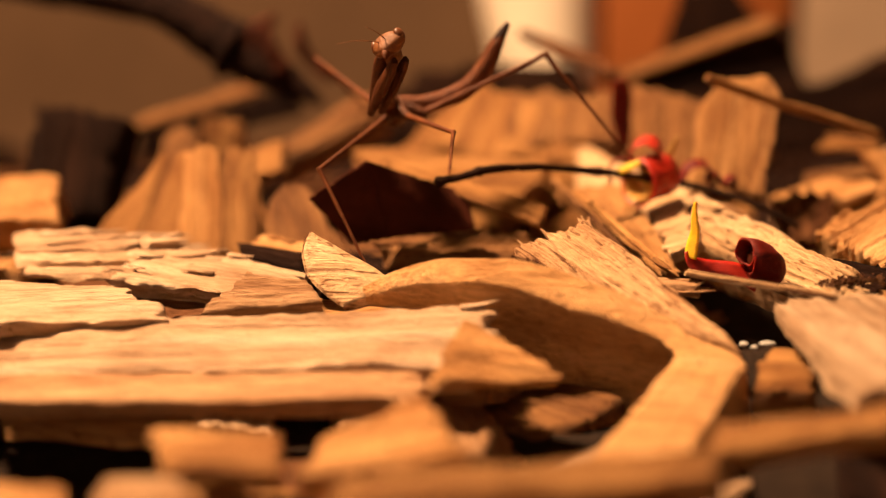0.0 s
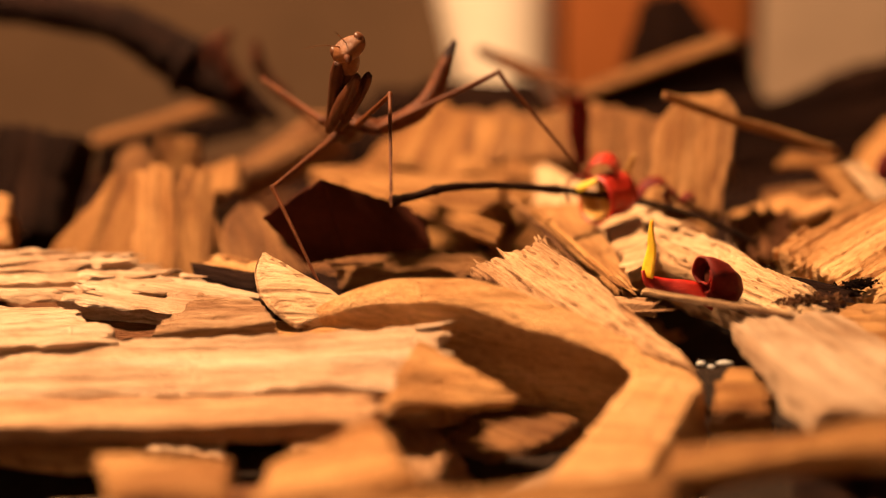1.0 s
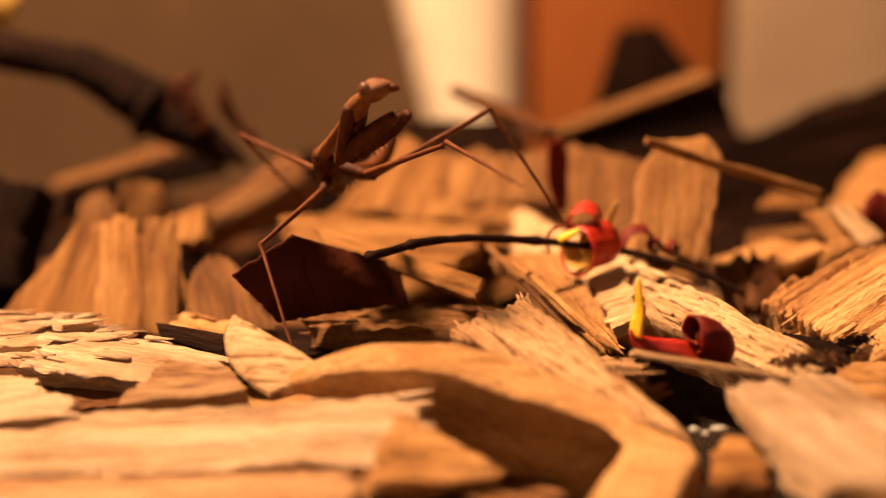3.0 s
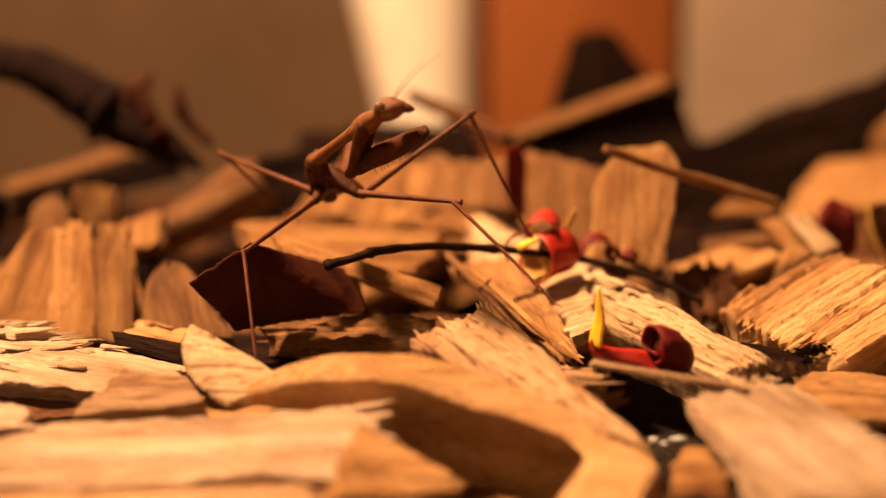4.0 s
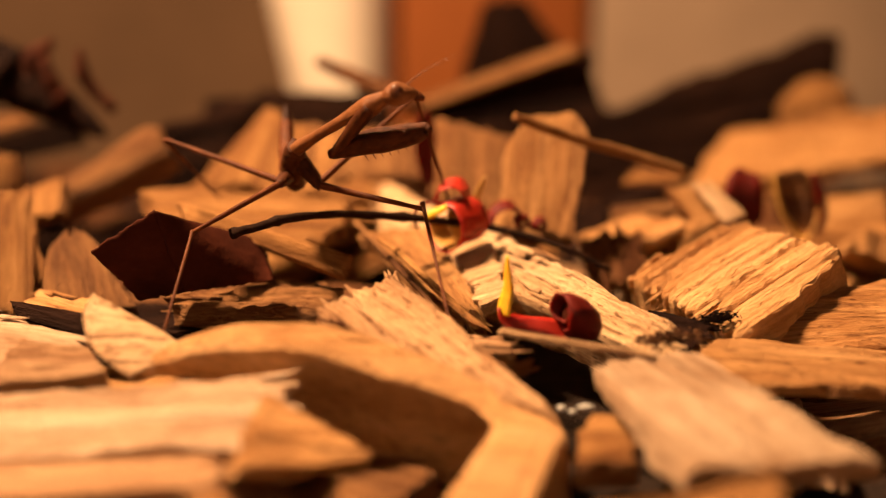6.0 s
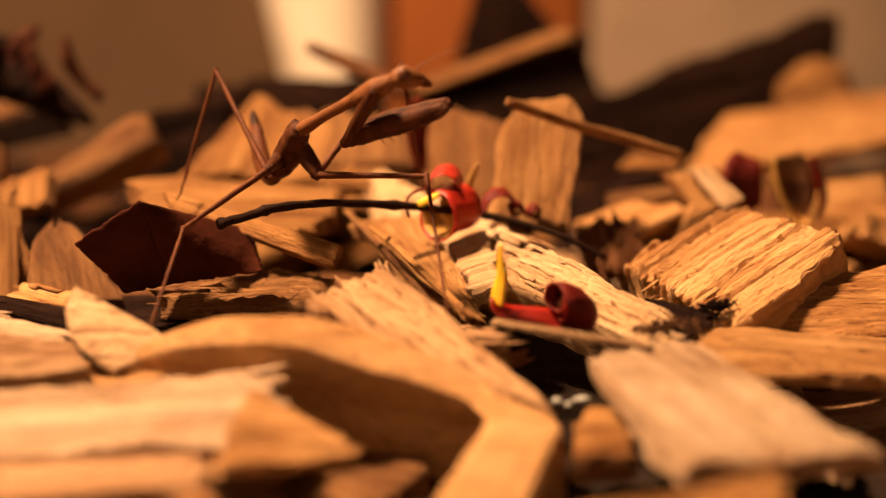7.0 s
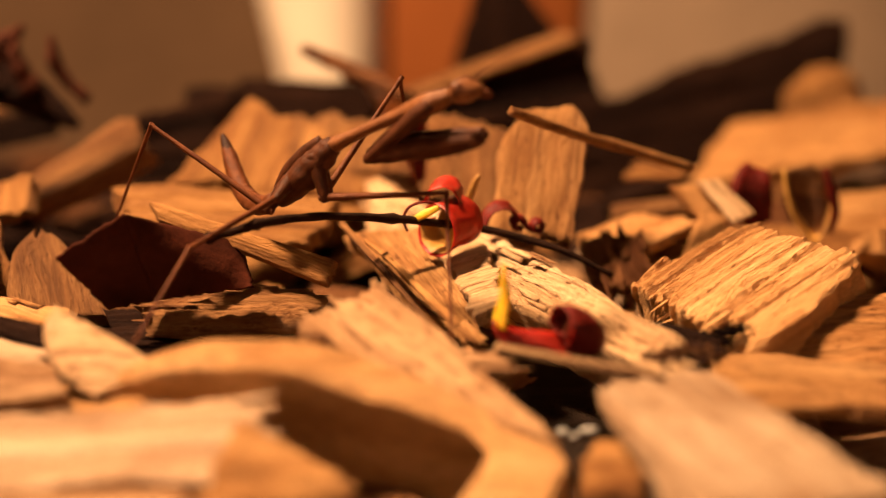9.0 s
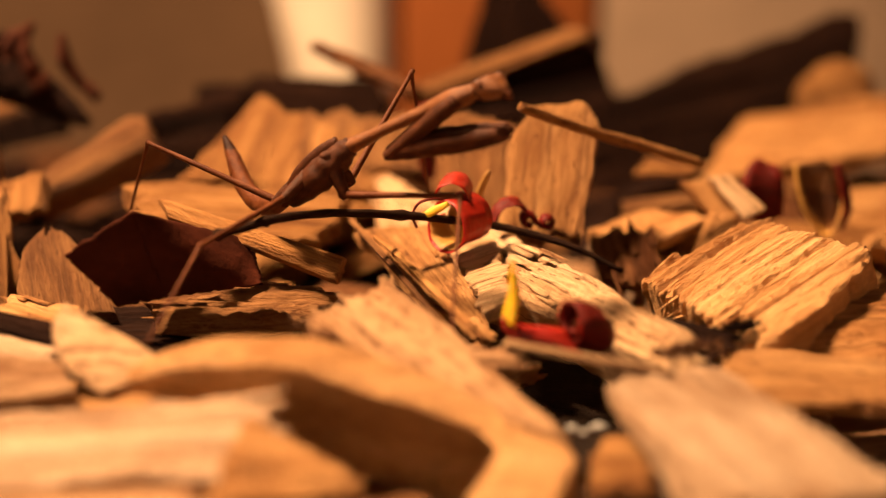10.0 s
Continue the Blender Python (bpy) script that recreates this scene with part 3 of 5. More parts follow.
wood_chip((-8.4, 59.2, 11.7), (18, -38, 66), ((-2.7, -13.8), (6.4, -9.9), (6.7, 9.9), (-10.4, 13.8)), 2.4, "amber", ridge=0.25, steps=0.15, warp=0.6, label="broad golden wood chip lying tilted in the heap")
wood_chip((-15.7, 34.0, 8.1), (14, 4, 5), ((-12.0, -7.2), (10.1, -7.1), (14.8, 7.1), (-12.9, 7.2)), 2.0, "amber", ridge=0.3, steps=0.3, warp=0.5, label="streaked golden wood chip lying flat")
wood_chip((38.7, 47.5, 1.6), (-3, -5, -2), ((-7.2, -10.1), (3.9, -10.2), (7.5, 10.2), (-4.2, 10.1)), 3.0, "amber", ridge=0.4, label="amber wood chip in the heap")
wood_chip((44.5, 38.2, 8.7), (-45, -46, 146), ((-4.6, -1.3), (2.2, -1.8), (4.3, 1.8), (-1.8, 1.3)), 1.1, "gold", ridge=0.1, steps=0, warp=0.2, edge=0.4, tear=(0.3, 0.3), label="dull golden wood chip beside a pale one")
wood_chip((43.6, 32.0, 5.3), (13, -27, 63), ((-4.2, -1.7), (5.6, -1.6), (4.4, 1.6), (-5.8, 1.7)), 1.0, "gold", ridge=0.15, steps=0, warp=0.3, edge=0.4, tear=(0.3, 0.3), label="narrow golden wood chip below a leaning one")
wood_chip((36.9, 38.8, 5.4), (3, -13, 29), ((-2.8, -5.1), (6.3, -4.3), (3.2, 4.3), (-6.6, 5.1)), 1.6, "gold", ridge=0.2, steps=0.1, warp=0.4, edge=0.6, tear=(0.5, 0.5), label="flat golden wood chip before a dark gap")
wood_chip((40.4, 52.0, 5.9), (4, -8, 0), ((-5.6, -2.0), (4.8, -2.0), (5.2, 2.0), (-4.4, 2.0)), 1.2, "brown", ridge=0.2, steps=0.1, warp=0.4, tear=(0.5, 0.5), label="thin brown wood chip low in the heap")
wood_chip((72.7, 56.0, 4.7), (32, -2, 0), ((-6.0, -4.7), (4.5, -4.7), (6.0, 4.7), (-4.5, 4.7)), 2.4, "gold", ridge=0.3, steps=0.2, warp=0.4, tear=(0.5, 1.5), label="blocky golden wood chip behind petals")
wood_chip((-40.0, -64.0, -2.3), (12, 1, 0), ((-3.4, -2.1), (5.4, -2.0), (3.1, 2.0), (-5.1, 2.1)), 1.6, "gold", ridge=0.3, steps=0.1, warp=0.4, edge=0.6, tear=(0.5, 0.5), label="golden wood chip lying at the edge of a dark hollow")
wood_chip((-29.7, -64.5, -1.6), (8, -3, 0), ((-3.5, -2.5), (4.7, -2.5), (1.9, 2.5), (-3.2, 2.5)), 1.6, "pale", ridge=0.3, steps=0.1, warp=0.4, edge=0.8, tear=(0.5, 0.5), label="small pale wood chip beside a dark hollow")
wood_chip((75.2, 58.3, 3.5), (2, -4, -25), ((-5.6, -10.6), (7.8, -16.2), (5.5, 16.2), (-7.6, 10.6)), 4.0, "amber", ridge=0.4, label="amber wood chip in the heap")
# umber tone paints in the shade below the leaf and rugged chip
wood_chip((-17.5, 10.3, -0.5), (-4, 0, 0), ((-9.3, -15.1), (12.5, -15.1), (11.4, 15.1), (-14.6, 15.1)), 3.0, "umber", ridge=0.5, label="umber chip low in the heap, in place of shade")
# dark bark, with the back heap's shade also put into its tone
wood_chip((-40.1, 105.7, -5.0), (5, -1, 9), ((-16.2, -15.8), (15.3, -21.0), (16.3, 21.0), (-15.5, 15.8)), 3.0, "umber", ridge=0.4, label="dark bark chip, toned for shade, in the heap")
wood_chip((-75.0, 43.5, 8.1), (-2, -55, 89), ((-9.3, -6.7), (8.6, -7.3), (10.5, 7.3), (-9.9, 6.7)), 7.0, "umber", ridge=0.6, lens=0.15, label="dark lump of bark")
wood_chip((32.8, 148.0, 15.9), (-63, -76, 153), ((-23.5, -23.4), (17.4, -4.2), (19.2, 4.2), (-13.1, 23.4)), 4.0, "umber", ridge=0.3, warp=0.4, tear=(0.5, 0.5), label="dark pointed piece of bark")
wood_chip((7.8, 13.1, 4.9), (8, 8, -75), ((-18.0, -4.9), (17.1, -1.4), (16.4, 1.4), (-15.4, 4.9)), 2.0, "gold", ridge=0.25, warp=0.2, steps=0.1, tear=(0, 2), splinters=(0, 6, 3), label="golden wood chip below two thin slivers")
# umber base under the crumbs: torn bark, and the gap's shade in its tone
wood_chip((31.4, -10.3, 3.5), (8, 2, -39), ((-1.8, -4.4), (3.5, -5.2), (3.0, 5.2), (-4.7, 4.4)), 0.4, "umber", ridge=0.5, tear=(2.5, 2.5), warp=0.4, label="dark patch of torn bark and gap shade at a log end")
wood_chip((-22.0, -18.2, 0.6), (10, -2, -7), ((-3.4, -4.2), (5.2, -3.1), (3.1, 3.1), (-4.9, 4.2)), 2.0, "gold", ridge=0.4, warp=0.6, label="wood chip low under a pale flake")
wood_chip((13.5, 12.9, 5.5), (5, -19, 4), ((-2.3, -12.0), (1.6, -9.8), (2.7, 9.8), (-2.0, 12.0)), 1.5, "bright", ridge=0.3, warp=0.4, label="bright wood chip wedged beside a split log")

# more chips behind and beside
wood_chip((-49.4, 25.4, 4.8), (-10, -56, 101), ((-7.9, -2.7), (7.4, -2.3), (7.9, 2.3), (-7.4, 2.7)), 0.8, "gold", ridge=0.2, steps=0, warp=0.3, label="golden plate of wood standing on a broad chip")
wood_chip((-43.9, 25.4, 4.9), (-10, -55, 102), ((-7.7, -2.4), (7.1, -1.9), (7.7, 1.9), (-7.2, 2.4)), 0.8, "amber", ridge=0.2, steps=0, warp=0.3, grooves=0.6, label="narrow amber strip of wood standing on a broad chip")
wood_chip((-46.2, 44.8, 7.6), (-18, -31, 98), ((-3.2, -4.1), (4.0, -3.8), (2.5, 3.8), (-3.3, 4.1)), 2.0, "amber", ridge=0.3, label="orange wood chip wedged under a stick")
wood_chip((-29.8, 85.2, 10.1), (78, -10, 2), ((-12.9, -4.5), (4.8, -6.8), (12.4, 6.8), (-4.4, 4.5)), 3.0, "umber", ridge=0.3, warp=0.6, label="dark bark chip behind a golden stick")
wood_chip((-15.4, 103.0, 12.7), (77, 0, 0), ((-12.3, -4.0), (14.7, -4.7), (12.7, 4.7), (-15.2, 4.0)), 3.0, "umber", ridge=0.3, warp=0.6, label="long dark chip in the heap, for bark and shade")
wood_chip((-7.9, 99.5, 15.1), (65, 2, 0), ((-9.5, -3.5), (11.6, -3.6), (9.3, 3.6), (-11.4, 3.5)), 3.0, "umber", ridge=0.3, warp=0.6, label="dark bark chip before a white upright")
wood_chip((-0.5, 60.5, 13.2), (1, -39, 84), ((-5.2, -11.0), (6.2, -8.3), (5.4, 8.3), (-6.4, 11.0)), 2.4, "brown", ridge=0.3, warp=0.6, label="brown wood chip behind a split log")
wood_chip((43.9, 61.5, 9.6), (38, -2, -7), ((-5.2, -1.6), (3.6, -1.2), (4.3, 1.2), (-2.8, 1.6)), 0.8, "amber", ridge=0.2, label="short amber sliver under a stick")
wood_chip((-53.9, -0.5, 2.9), (0, -2, 0), ((-9.4, -3.5), (12.4, -3.5), (9.2, 3.5), (-12.3, 3.5)), 0.9, "cream", ridge=0.4, tear=(0, 5), sides=0.6, warp=0.4, fine=1.5, pits=0.4, splinters=(0, 14, 9), label="splintered middle layer of a pale wood chip")


# ---- twigs, branch, leaf, petals ----
def wood_lump(at, size, tone, label):
    bm = bmesh.new()
    bmesh.ops.create_icosphere(bm, subdivisions=4, radius=1.0)
    for v in bm.verts:
        v.co *= 1 + 0.22 * noise.noise(v.co * 1.3) + 0.06 * noise.noise(v.co * 5)
        v.co = Vector((v.co.x * size[0], v.co.y * size[1], v.co.z * size[2])) * MM
    ob = mesh_object("wood_chip", bm, WOODS[tone])
    ob.location = Vector(at) * MM
    return tagged(ob, label, "wood chip", "wood chips of the heap")


wood_lump((87.0, 118.0, 13.2), (7.6, 5.5, 6.8), "amber", "rounded amber lump of wood")

def limb(name, ctrl, material, label, category, sides=12, rough=0.25, n=8, knots=()):
    """A stick along control points (x, y, z, radius in mm), with knots at fractions of its length."""
    path = curve_points(ctrl, n)
    radii = []
    for i, p in enumerate(path):
        f = i / (len(path) - 1)
        swell = sum(0.35 * math.exp(-(((f - k) / 0.012) ** 2)) for k in knots)
        radii.append(p[3] * MM * (1 + swell))
    base = Vector(path[0][:3]) * MM
    bm = bmesh.new()
    tube(bm, [Vector(p[:3]) * MM - base for p in path], radii, sides, 1.0, (0, 0, 1), rough, len(name))
    ob = mesh_object(name, bm, material)
    ob.location = base
    return tagged(ob, label, category)


limb("twig", [(-14.4, 1.3, 11.6, 0.52), (-11.5, 3.5, 12.0, 0.46), (-8.8, 4.6, 12.6, 0.5), (-2.9, 9.6, 12.3, 0.42), (4.5, 14.6, 11.1, 0.47), (10.7, 17.6, 9.9, 0.45), (15.6, 19.2, 8.9, 0.45), (23.9, 18.7, 6.7, 0.38), (29.8, 18.2, 3.9, 0.3)],
     TWIG, "thin dark arched twig lying across the chips", "twig", knots=(0.01, 0.22, 0.5))
limb("stick", [(18.3, 23.7, 22.1, 0.62), (25.5, 27.2, 19.3, 0.68), (33.4, 30.8, 16.7, 0.68), (42.3, 34.3, 13.8, 0.6)],
     WOODS["amber"], "straight light brown stick leaning on a chip", "stick", knots=(0.4,))
limb("stick", [(-8.2, 76.1, 25.4, 0.7), (-3.9, 75.9, 23.5, 1.2), (2.4, 72.6, 21.0, 1.2), (7.7, 68.3, 18.8, 1.1)],
     WOODS["bark"], "short tapered stick behind the heap", "stick", knots=(0.5,))
branch = limb("branch", [(-123.8, 82.0, 37.4, 3.0), (-105.4, 81.2, 35.2, 3.0), (-90.3, 80.4, 32.7, 3.0), (-80.2, 79.6, 31.6, 3.2), (-70.2, 78.8, 29.7, 3.5), (-64.7, 78.0, 27.3, 3.8), (-59.7, 77.2, 24.3, 4.3), (-55.7, 76.4, 21.8, 4.4), (-51.3, 75.6, 19.3, 3.6), (-47.3, 74.8, 17.4, 2.7), (-43.9, 74.0, 15.3, 1.7), (-41.2, 73.2, 13.7, 0.7)],
              BRANCH, "dark crooked branch with short side shoots", "branch", 16, 0.16, 8, (0.62,))
for ctrl in ([(-52.8, 75.0, 22.3, 2.02), (-52.7, 75.0, 24.7, 1.90), (-51.1, 75.0, 26.5, 1.64), (-49.0, 75.0, 28.4, 0.51)],
             [(-47.4, 73.0, 18.7, 1.63), (-49.2, 73.0, 22.0, 1.63), (-50.1, 73.0, 24.8, 1.13), (-49.5, 73.0, 26.6, 0.38)],
             [(-39.2, 72.0, 17.7, 0.87), (-42.4, 72.0, 20.5, 1.12), (-44.2, 72.0, 23.9, 1.25), (-44.4, 72.0, 27.1, 0.50)]):
    bm = bmesh.new()
    path = curve_points(ctrl, 5)
    tube(bm, [Vector(p[:3]) * MM - branch.location for p in path], [p[3] * MM for p in path], 8, 0.9, (0, 1, 0), 0.5)
    part("shoot", bm, SHOOT, branch, "reddish brown withered shoot")


def leaf_sheet(corners, thick, bulge, seed):
    """One half of a folded leaf between four corners (mm), a little bulged and wrinkled, with a nibbled margin."""
    a, b, c, d = (Vector(q) for q in corners)
    face = (b - a).cross(d - a).normalized()
    n = 22
    bm = bmesh.new()
    sheets = []
    for low in (0, 1):
        rows = []
        for i in range(n + 1):
            row = []
            for j in range(n + 1):
                u, v = i / n, j / n
                p = a.lerp(b, u).lerp(d.lerp(c, u), v)
                mid = 16 * u * (1 - u) * v * (1 - v)
                p = p + face * (bulge * mid + 0.22 * noise.noise(p * 0.35 + Vector((seed, 0, 0))) + 0.08 * noise.noise(p * 1.3))
                rim = (0.35 * noise.noise(Vector((u * 9, v * 9, seed))) + 0.2 * noise.noise(Vector((u * 27, v * 27, seed)))) * (1 - mid) ** 4
                p = p + (p - (a + b + c + d) / 4).normalized() * rim - face * thick * low
                row.append(bm.verts.new(p * MM))
            rows.append(row)
        sheets.append(rows)
    for rows in sheets:
        for i in range(n):
            for j in range(n):
                bm.faces.new((rows[i][j], rows[i + 1][j], rows[i + 1][j + 1], rows[i][j + 1]))
    t, l = sheets
    loop = [(i, 0) for i in range(n)] + [(n, j) for j in range(n)] + [(i, n) for i in range(n, 0, -1)] + [(0, j) for j in range(n, 0, -1)]
    for (i, j), (p, q) in zip(loop, loop[1:] + loop[:1]):
        bm.faces.new((t[i][j], l[i][j], l[p][q], t[p][q]))
    return bm


def dead_leaf():
    """A stiff dead leaf folded along its midrib like a tent."""
    ob = tagged(new("dead_leaf", None), "dark brown folded dead leaf standing on the chips", "leaf")
    top, crease = (-22.9, 3.0, 13.8), (-20.2, 4.5, 4.3)
    part("front_fold", leaf_sheet(((-25.1, 4.5, 3.4), crease, top, (-29.7, 2.0, 9.4)), 0.3, 0.5, 3), LEAF, ob, "dark red-brown front half of a leaf")
    part("back_fold", leaf_sheet((crease, (-10.5, 10.0, 4.4), (-12.2, 16.0, 8.0), top), 0.3, 1.2, 8), LEAF, ob, "dark brown back half of a leaf")


dead_leaf()

branch_leaf = mesh_object("dry_leaf", leaf_sheet(((-89.3, 80.0, 35.9), (-80.8, 79.0, 35.7), (-78.4, 80.0, 40.7), (-92.5, 82.0, 44.5)), 0.3, 1.5, 5), OLIVE)
tagged(branch_leaf, "yellowish green dry leaf standing on a dark branch", "leaf")


def ribbon(path, widths, across, thick=0.25, cup=0.0):
    """A petal strip along path (mm) with its width along `across`, cupped a little, closed at both ends."""
    pts = [Vector(p) for p in path]
    bm = bmesh.new()
    rings = []
    n = 5
    for i, p in enumerate(pts):
        t = (pts[min(i + 1, len(pts) - 1)] - pts[max(i - 1, 0)]).normalized()
        a = Vector(across) - t * t.dot(Vector(across))
        a.normalize()
        up = t.cross(a)
        ring = []
        for side in (1, -1):
            for k in range(n):
                v = (k / (n - 1) - 0.5) * side
                wob = 0.12 * noise.noise(Vector((i * 0.5, v * 2, widths[i])))
                h = thick * 0.5 * side * (0.35 if k in (0, n - 1) else 1) + cup * (4 * v * v) + wob * widths[i] * 0.3
                ring.append(bm.verts.new((p + a * v * widths[i] + up * h) * MM))
        rings.append(ring)
    m = 2 * n
    for r0, r1 in zip(rings, rings[1:]):
        for k in range(m):
            bm.faces.new((r0[k], r0[(k + 1) % m], r1[(k + 1) % m], r1[k]))
    bm.faces.new(rings[0][::-1])
    bm.faces.new(rings[-1])
    return bm


def coil(cx, cz, r0, r1, a0, a1, n=26, y0=0.0, y1=0.0):
    """A spiral in the local x-z plane, angles in degrees."""
    out = []
    for i in range(n + 1):
        f = i / n
        a, r = radians(a0 + (a1 - a0) * f), r0 + (r1 - r0) * f
        out.append((cx + r * math.cos(a), y0 + (y1 - y0) * f, cz + r * math.sin(a)))
    return out


def smooth(ctrl, n=6):
    return [tuple(p) for p in curve_points(ctrl, n)]


def hooked_chip(inner, outer, tone, label, deep=13.0, recess=3.2, back=2.6, cup=0.0):
    """A curled chip: a broad lit rim between two edges (mm), bent back on itself, over a hollow shaded wall."""
    a, b = [Vector(p) for p in smooth(inner, 9)], [Vector(p) for p in smooth(outer, 9)]
    bm, rings = bmesh.new(), []
    rim = 24
    for i, (p, q) in enumerate(zip(a, b)):
        away = Vector((q.x - p.x, q.y - p.y, 0)).normalized()
        p = p + away * 0.05 * recess * (noise.noise(Vector((i * 0.3, 1.5, 0))) + 0.7 * noise.noise(Vector((i * 0.9, 4.5, 0)))) * 2
        ring = []
        for k in range(6):
            f = 1 - k / 6
            bulge = 0.5 * noise.noise(Vector((i * 0.06, f * 3, 4)))
            ring.append(p + away * (recess * math.sin(f * 1.57) + bulge * recess / 3) + Vector((0, 0, -deep * f)))
        for k in range(rim + 1):
            f = k / rim
            c = p.lerp(q, f)
            round_over = 0.5 * (abs(2 * f - 1) ** 6)
            c.z += 0.35 * noise.noise(Vector((c.x * 0.1, c.y * 0.3, 2))) + 0.14 * noise.noise(Vector((c.x * 0.25, c.y * 0.9, 8))) + 0.16 * noise.noise(Vector((i * 0.06, f * 9, 6))) + 0.08 * noise.noise(Vector((i * 0.12, f * 22, 3))) - round_over - cup * 4 * f * (1 - f) * math.sin(3.14 * i / len(a))
            ring.append(c)
        for k in (1, 2, 3):
            ring.append(q + away * (0.1 * back * k) + Vector((0, 0, -0.6 - back * k)))
        rings.append([bm.verts.new(v * MM) for v in ring])
    m = len(rings[0])
    for r0, r1 in zip(rings, rings[1:]):
        for k in range(m):
            bm.faces.new((r0[k], r0[(k + 1) % m], r1[(k + 1) % m], r1[k]))
    bm.faces.new(rings[0][::-1])
    bm.faces.new(rings[-1])
    bmesh.ops.recalc_face_normals(bm, faces=bm.faces)
    tagged(mesh_object("wood_chip", bm, WOODS[tone], sharp=60), label, "wood chip", "wood chips of the heap")


hooked_chip(
    [(-19.8, -18.0, 2.7), (-14.0, -20.5, 4.8), (-8.9, -22.5, 5.7), (-4.0, -23.8, 5.3), (1.3, -25.0, 3.7), (6.6, -26.2, 2.3), (10.3, -27.5, 1.2), (11.4, -30.0, 0.4), (9.9, -35.0, 0.1), (5.3, -44.0, -2.4), (3.1, -50.0, -2.6)],
    [(-21.3, -16.5, 3.0), (-14.7, -18.5, 6.3), (-9.1, -20.0, 7.4), (-3.1, -21.0, 7.4), (2.8, -22.2, 5.7), (9.6, -23.5, 3.3), (14.8, -25.5, 1.1), (18.1, -28.5, -0.4), (16.7, -34.0, -0.7), (12.1, -46.0, -3.3), (8.9, -54.0, -3.5)],
    "honey", "large arched wood chip with a hollow shaded face")
hooked_chip(
    [(-27.2, -11.5, 7.8), (-27.7, -13.0, 6.6), (-26.7, -15.5, 4.6), (-24.6, -17.5, 3.1), (-22.3, -18.5, 1.8)],
    [(-26.9, -10.5, 7.8), (-23.8, -11.0, 6.4), (-20.9, -12.5, 5.2), (-18.0, -14.5, 4.2), (-16.0, -16.5, 3.3)],
    "bright", "thin pale wood flake with a curled rim", deep=0.9, recess=0.3, back=0.15, cup=-0.5)


def petal_thing(at, turn, label):
    ob = new("petal", None)
    ob.matrix_world = pose(*(a * MM for a in at), *turn)
    return tagged(ob, label, "petal", "fallen petals")


def spread(values, n):
    xs = np.linspace(0, 1, len(values))
    return list(np.interp(np.linspace(0, 1, n), xs, values))


def turned(path, degrees):
    m = Matrix.Rotation(radians(degrees), 3, "Z")
    return [tuple(m @ Vector(q)) for q in path]


# the petal with an upright yellow claw and a coiled red end
p = petal_thing((17.6, -11.1, 4.7), (0, 0, 0), "red petal with coiled end and upright yellow base")
claw = smooth([(-3.2, 0, 7.0), (-3.2, 0, 5.5), (-3.1, 0, 3.8), (-3.35, 0, 2.2), (-3.5, 0, 0.9)])
part("claw", ribbon(claw, spread((0.25, 0.75, 1.15, 1.55, 1.5), len(claw)), (0.75, -0.65, 0), 0.4, 0.1), YELLOW, p, "bright yellow petal base")
body = smooth([(-4.0, 0.2, 1.6), (-3.6, 0, 0.7), (-2.8, 0, 0.15), (-1.2, 0, -0.15), (0.8, 0, -0.35), (2.2, 0, -0.9), (3.7, 0, -1.55)])
part("blade", ribbon(body, spread((0.6, 1.3, 1.7, 1.8, 1.9, 2.2, 2.6), len(body)), (0.1, 0.55, 0.85), 0.4, 0.1), RED, p, "red petal blade")
axis = tuple(Matrix.Rotation(radians(-64), 3, "Z") @ Vector((0, 1, -0.5)))
end = [(x + 3.8, y, z + 0.8) for x, y, z in turned(coil(0, 0, 2.3, 1.0, -100, 420, 46), -64)]
part("coiled_tip", ribbon(end, spread((3.2, 4.0, 4.2, 3.8, 3.0), len(end)), axis, 0.6, 0.25), DEEPRED, p, "dark red coiled tip")

# added dark ellipsoid stands in for the shade inside the coil
plug = bmesh.new()
bmesh.ops.create_uvsphere(plug, u_segments=18, v_segments=10, radius=1.0)
for v in plug.verts:
    v.co = (Vector((3.8, 0, 0.8)) + Matrix.Rotation(radians(-64), 3, "Z") @ Vector((v.co.x * 1.5, v.co.y * 0.9 - 0.4, v.co.z * 1.5 + 0.2))) * MM
part("inner_roll", plug, LEAF, p, "dark plug for the shade inside the coil")

# the petal curled round the twig: a sleeve open towards one side
p = petal_thing((10.5, 17.6, 10.0), (0, 0, 0), "red and yellow petal curled round a twig")
p.matrix_world = p.matrix_world @ Matrix.Scale(0.98, 4)
axis = tuple(Matrix.Rotation(radians(-38), 3, "Z") @ Vector((0, 1, 0.12)))
ring = turned(coil(0.3, -0.2, 2.75, 2.6, 150, -190, 34), -38)
part("blade", ribbon(ring, spread((2.0, 4.4, 5.6, 5.8, 5.2, 4.4, 3.2), len(ring)), axis, 0.3, 0.25), RED, p, "glossy red curled blade")
inner = turned(coil(0.3, -0.2, 2.52, 2.38, 100, -190, 30), -38)
part("inner_face", ribbon(inner, spread((2.0, 4.6, 5.2, 4.8, 4.0, 3.0), len(inner)), axis, 0.12, 0.25), TAN, p, "dull yellow inner face")
back = bmesh.new()
bmesh.ops.create_uvsphere(back, u_segments=18, v_segments=10, radius=1.0)
for v in back.verts:
    v.co = Matrix.Rotation(radians(-38), 3, "Z") @ Vector((v.co.x * 2.42 + 0.3, 1.5 + v.co.y * 0.4 + 0.1 * noise.noise(v.co * 2), v.co.z * 2.42 - 0.2)) * MM
part("inner_lobe", back, TAN, p, "dull yellow inner lobe")
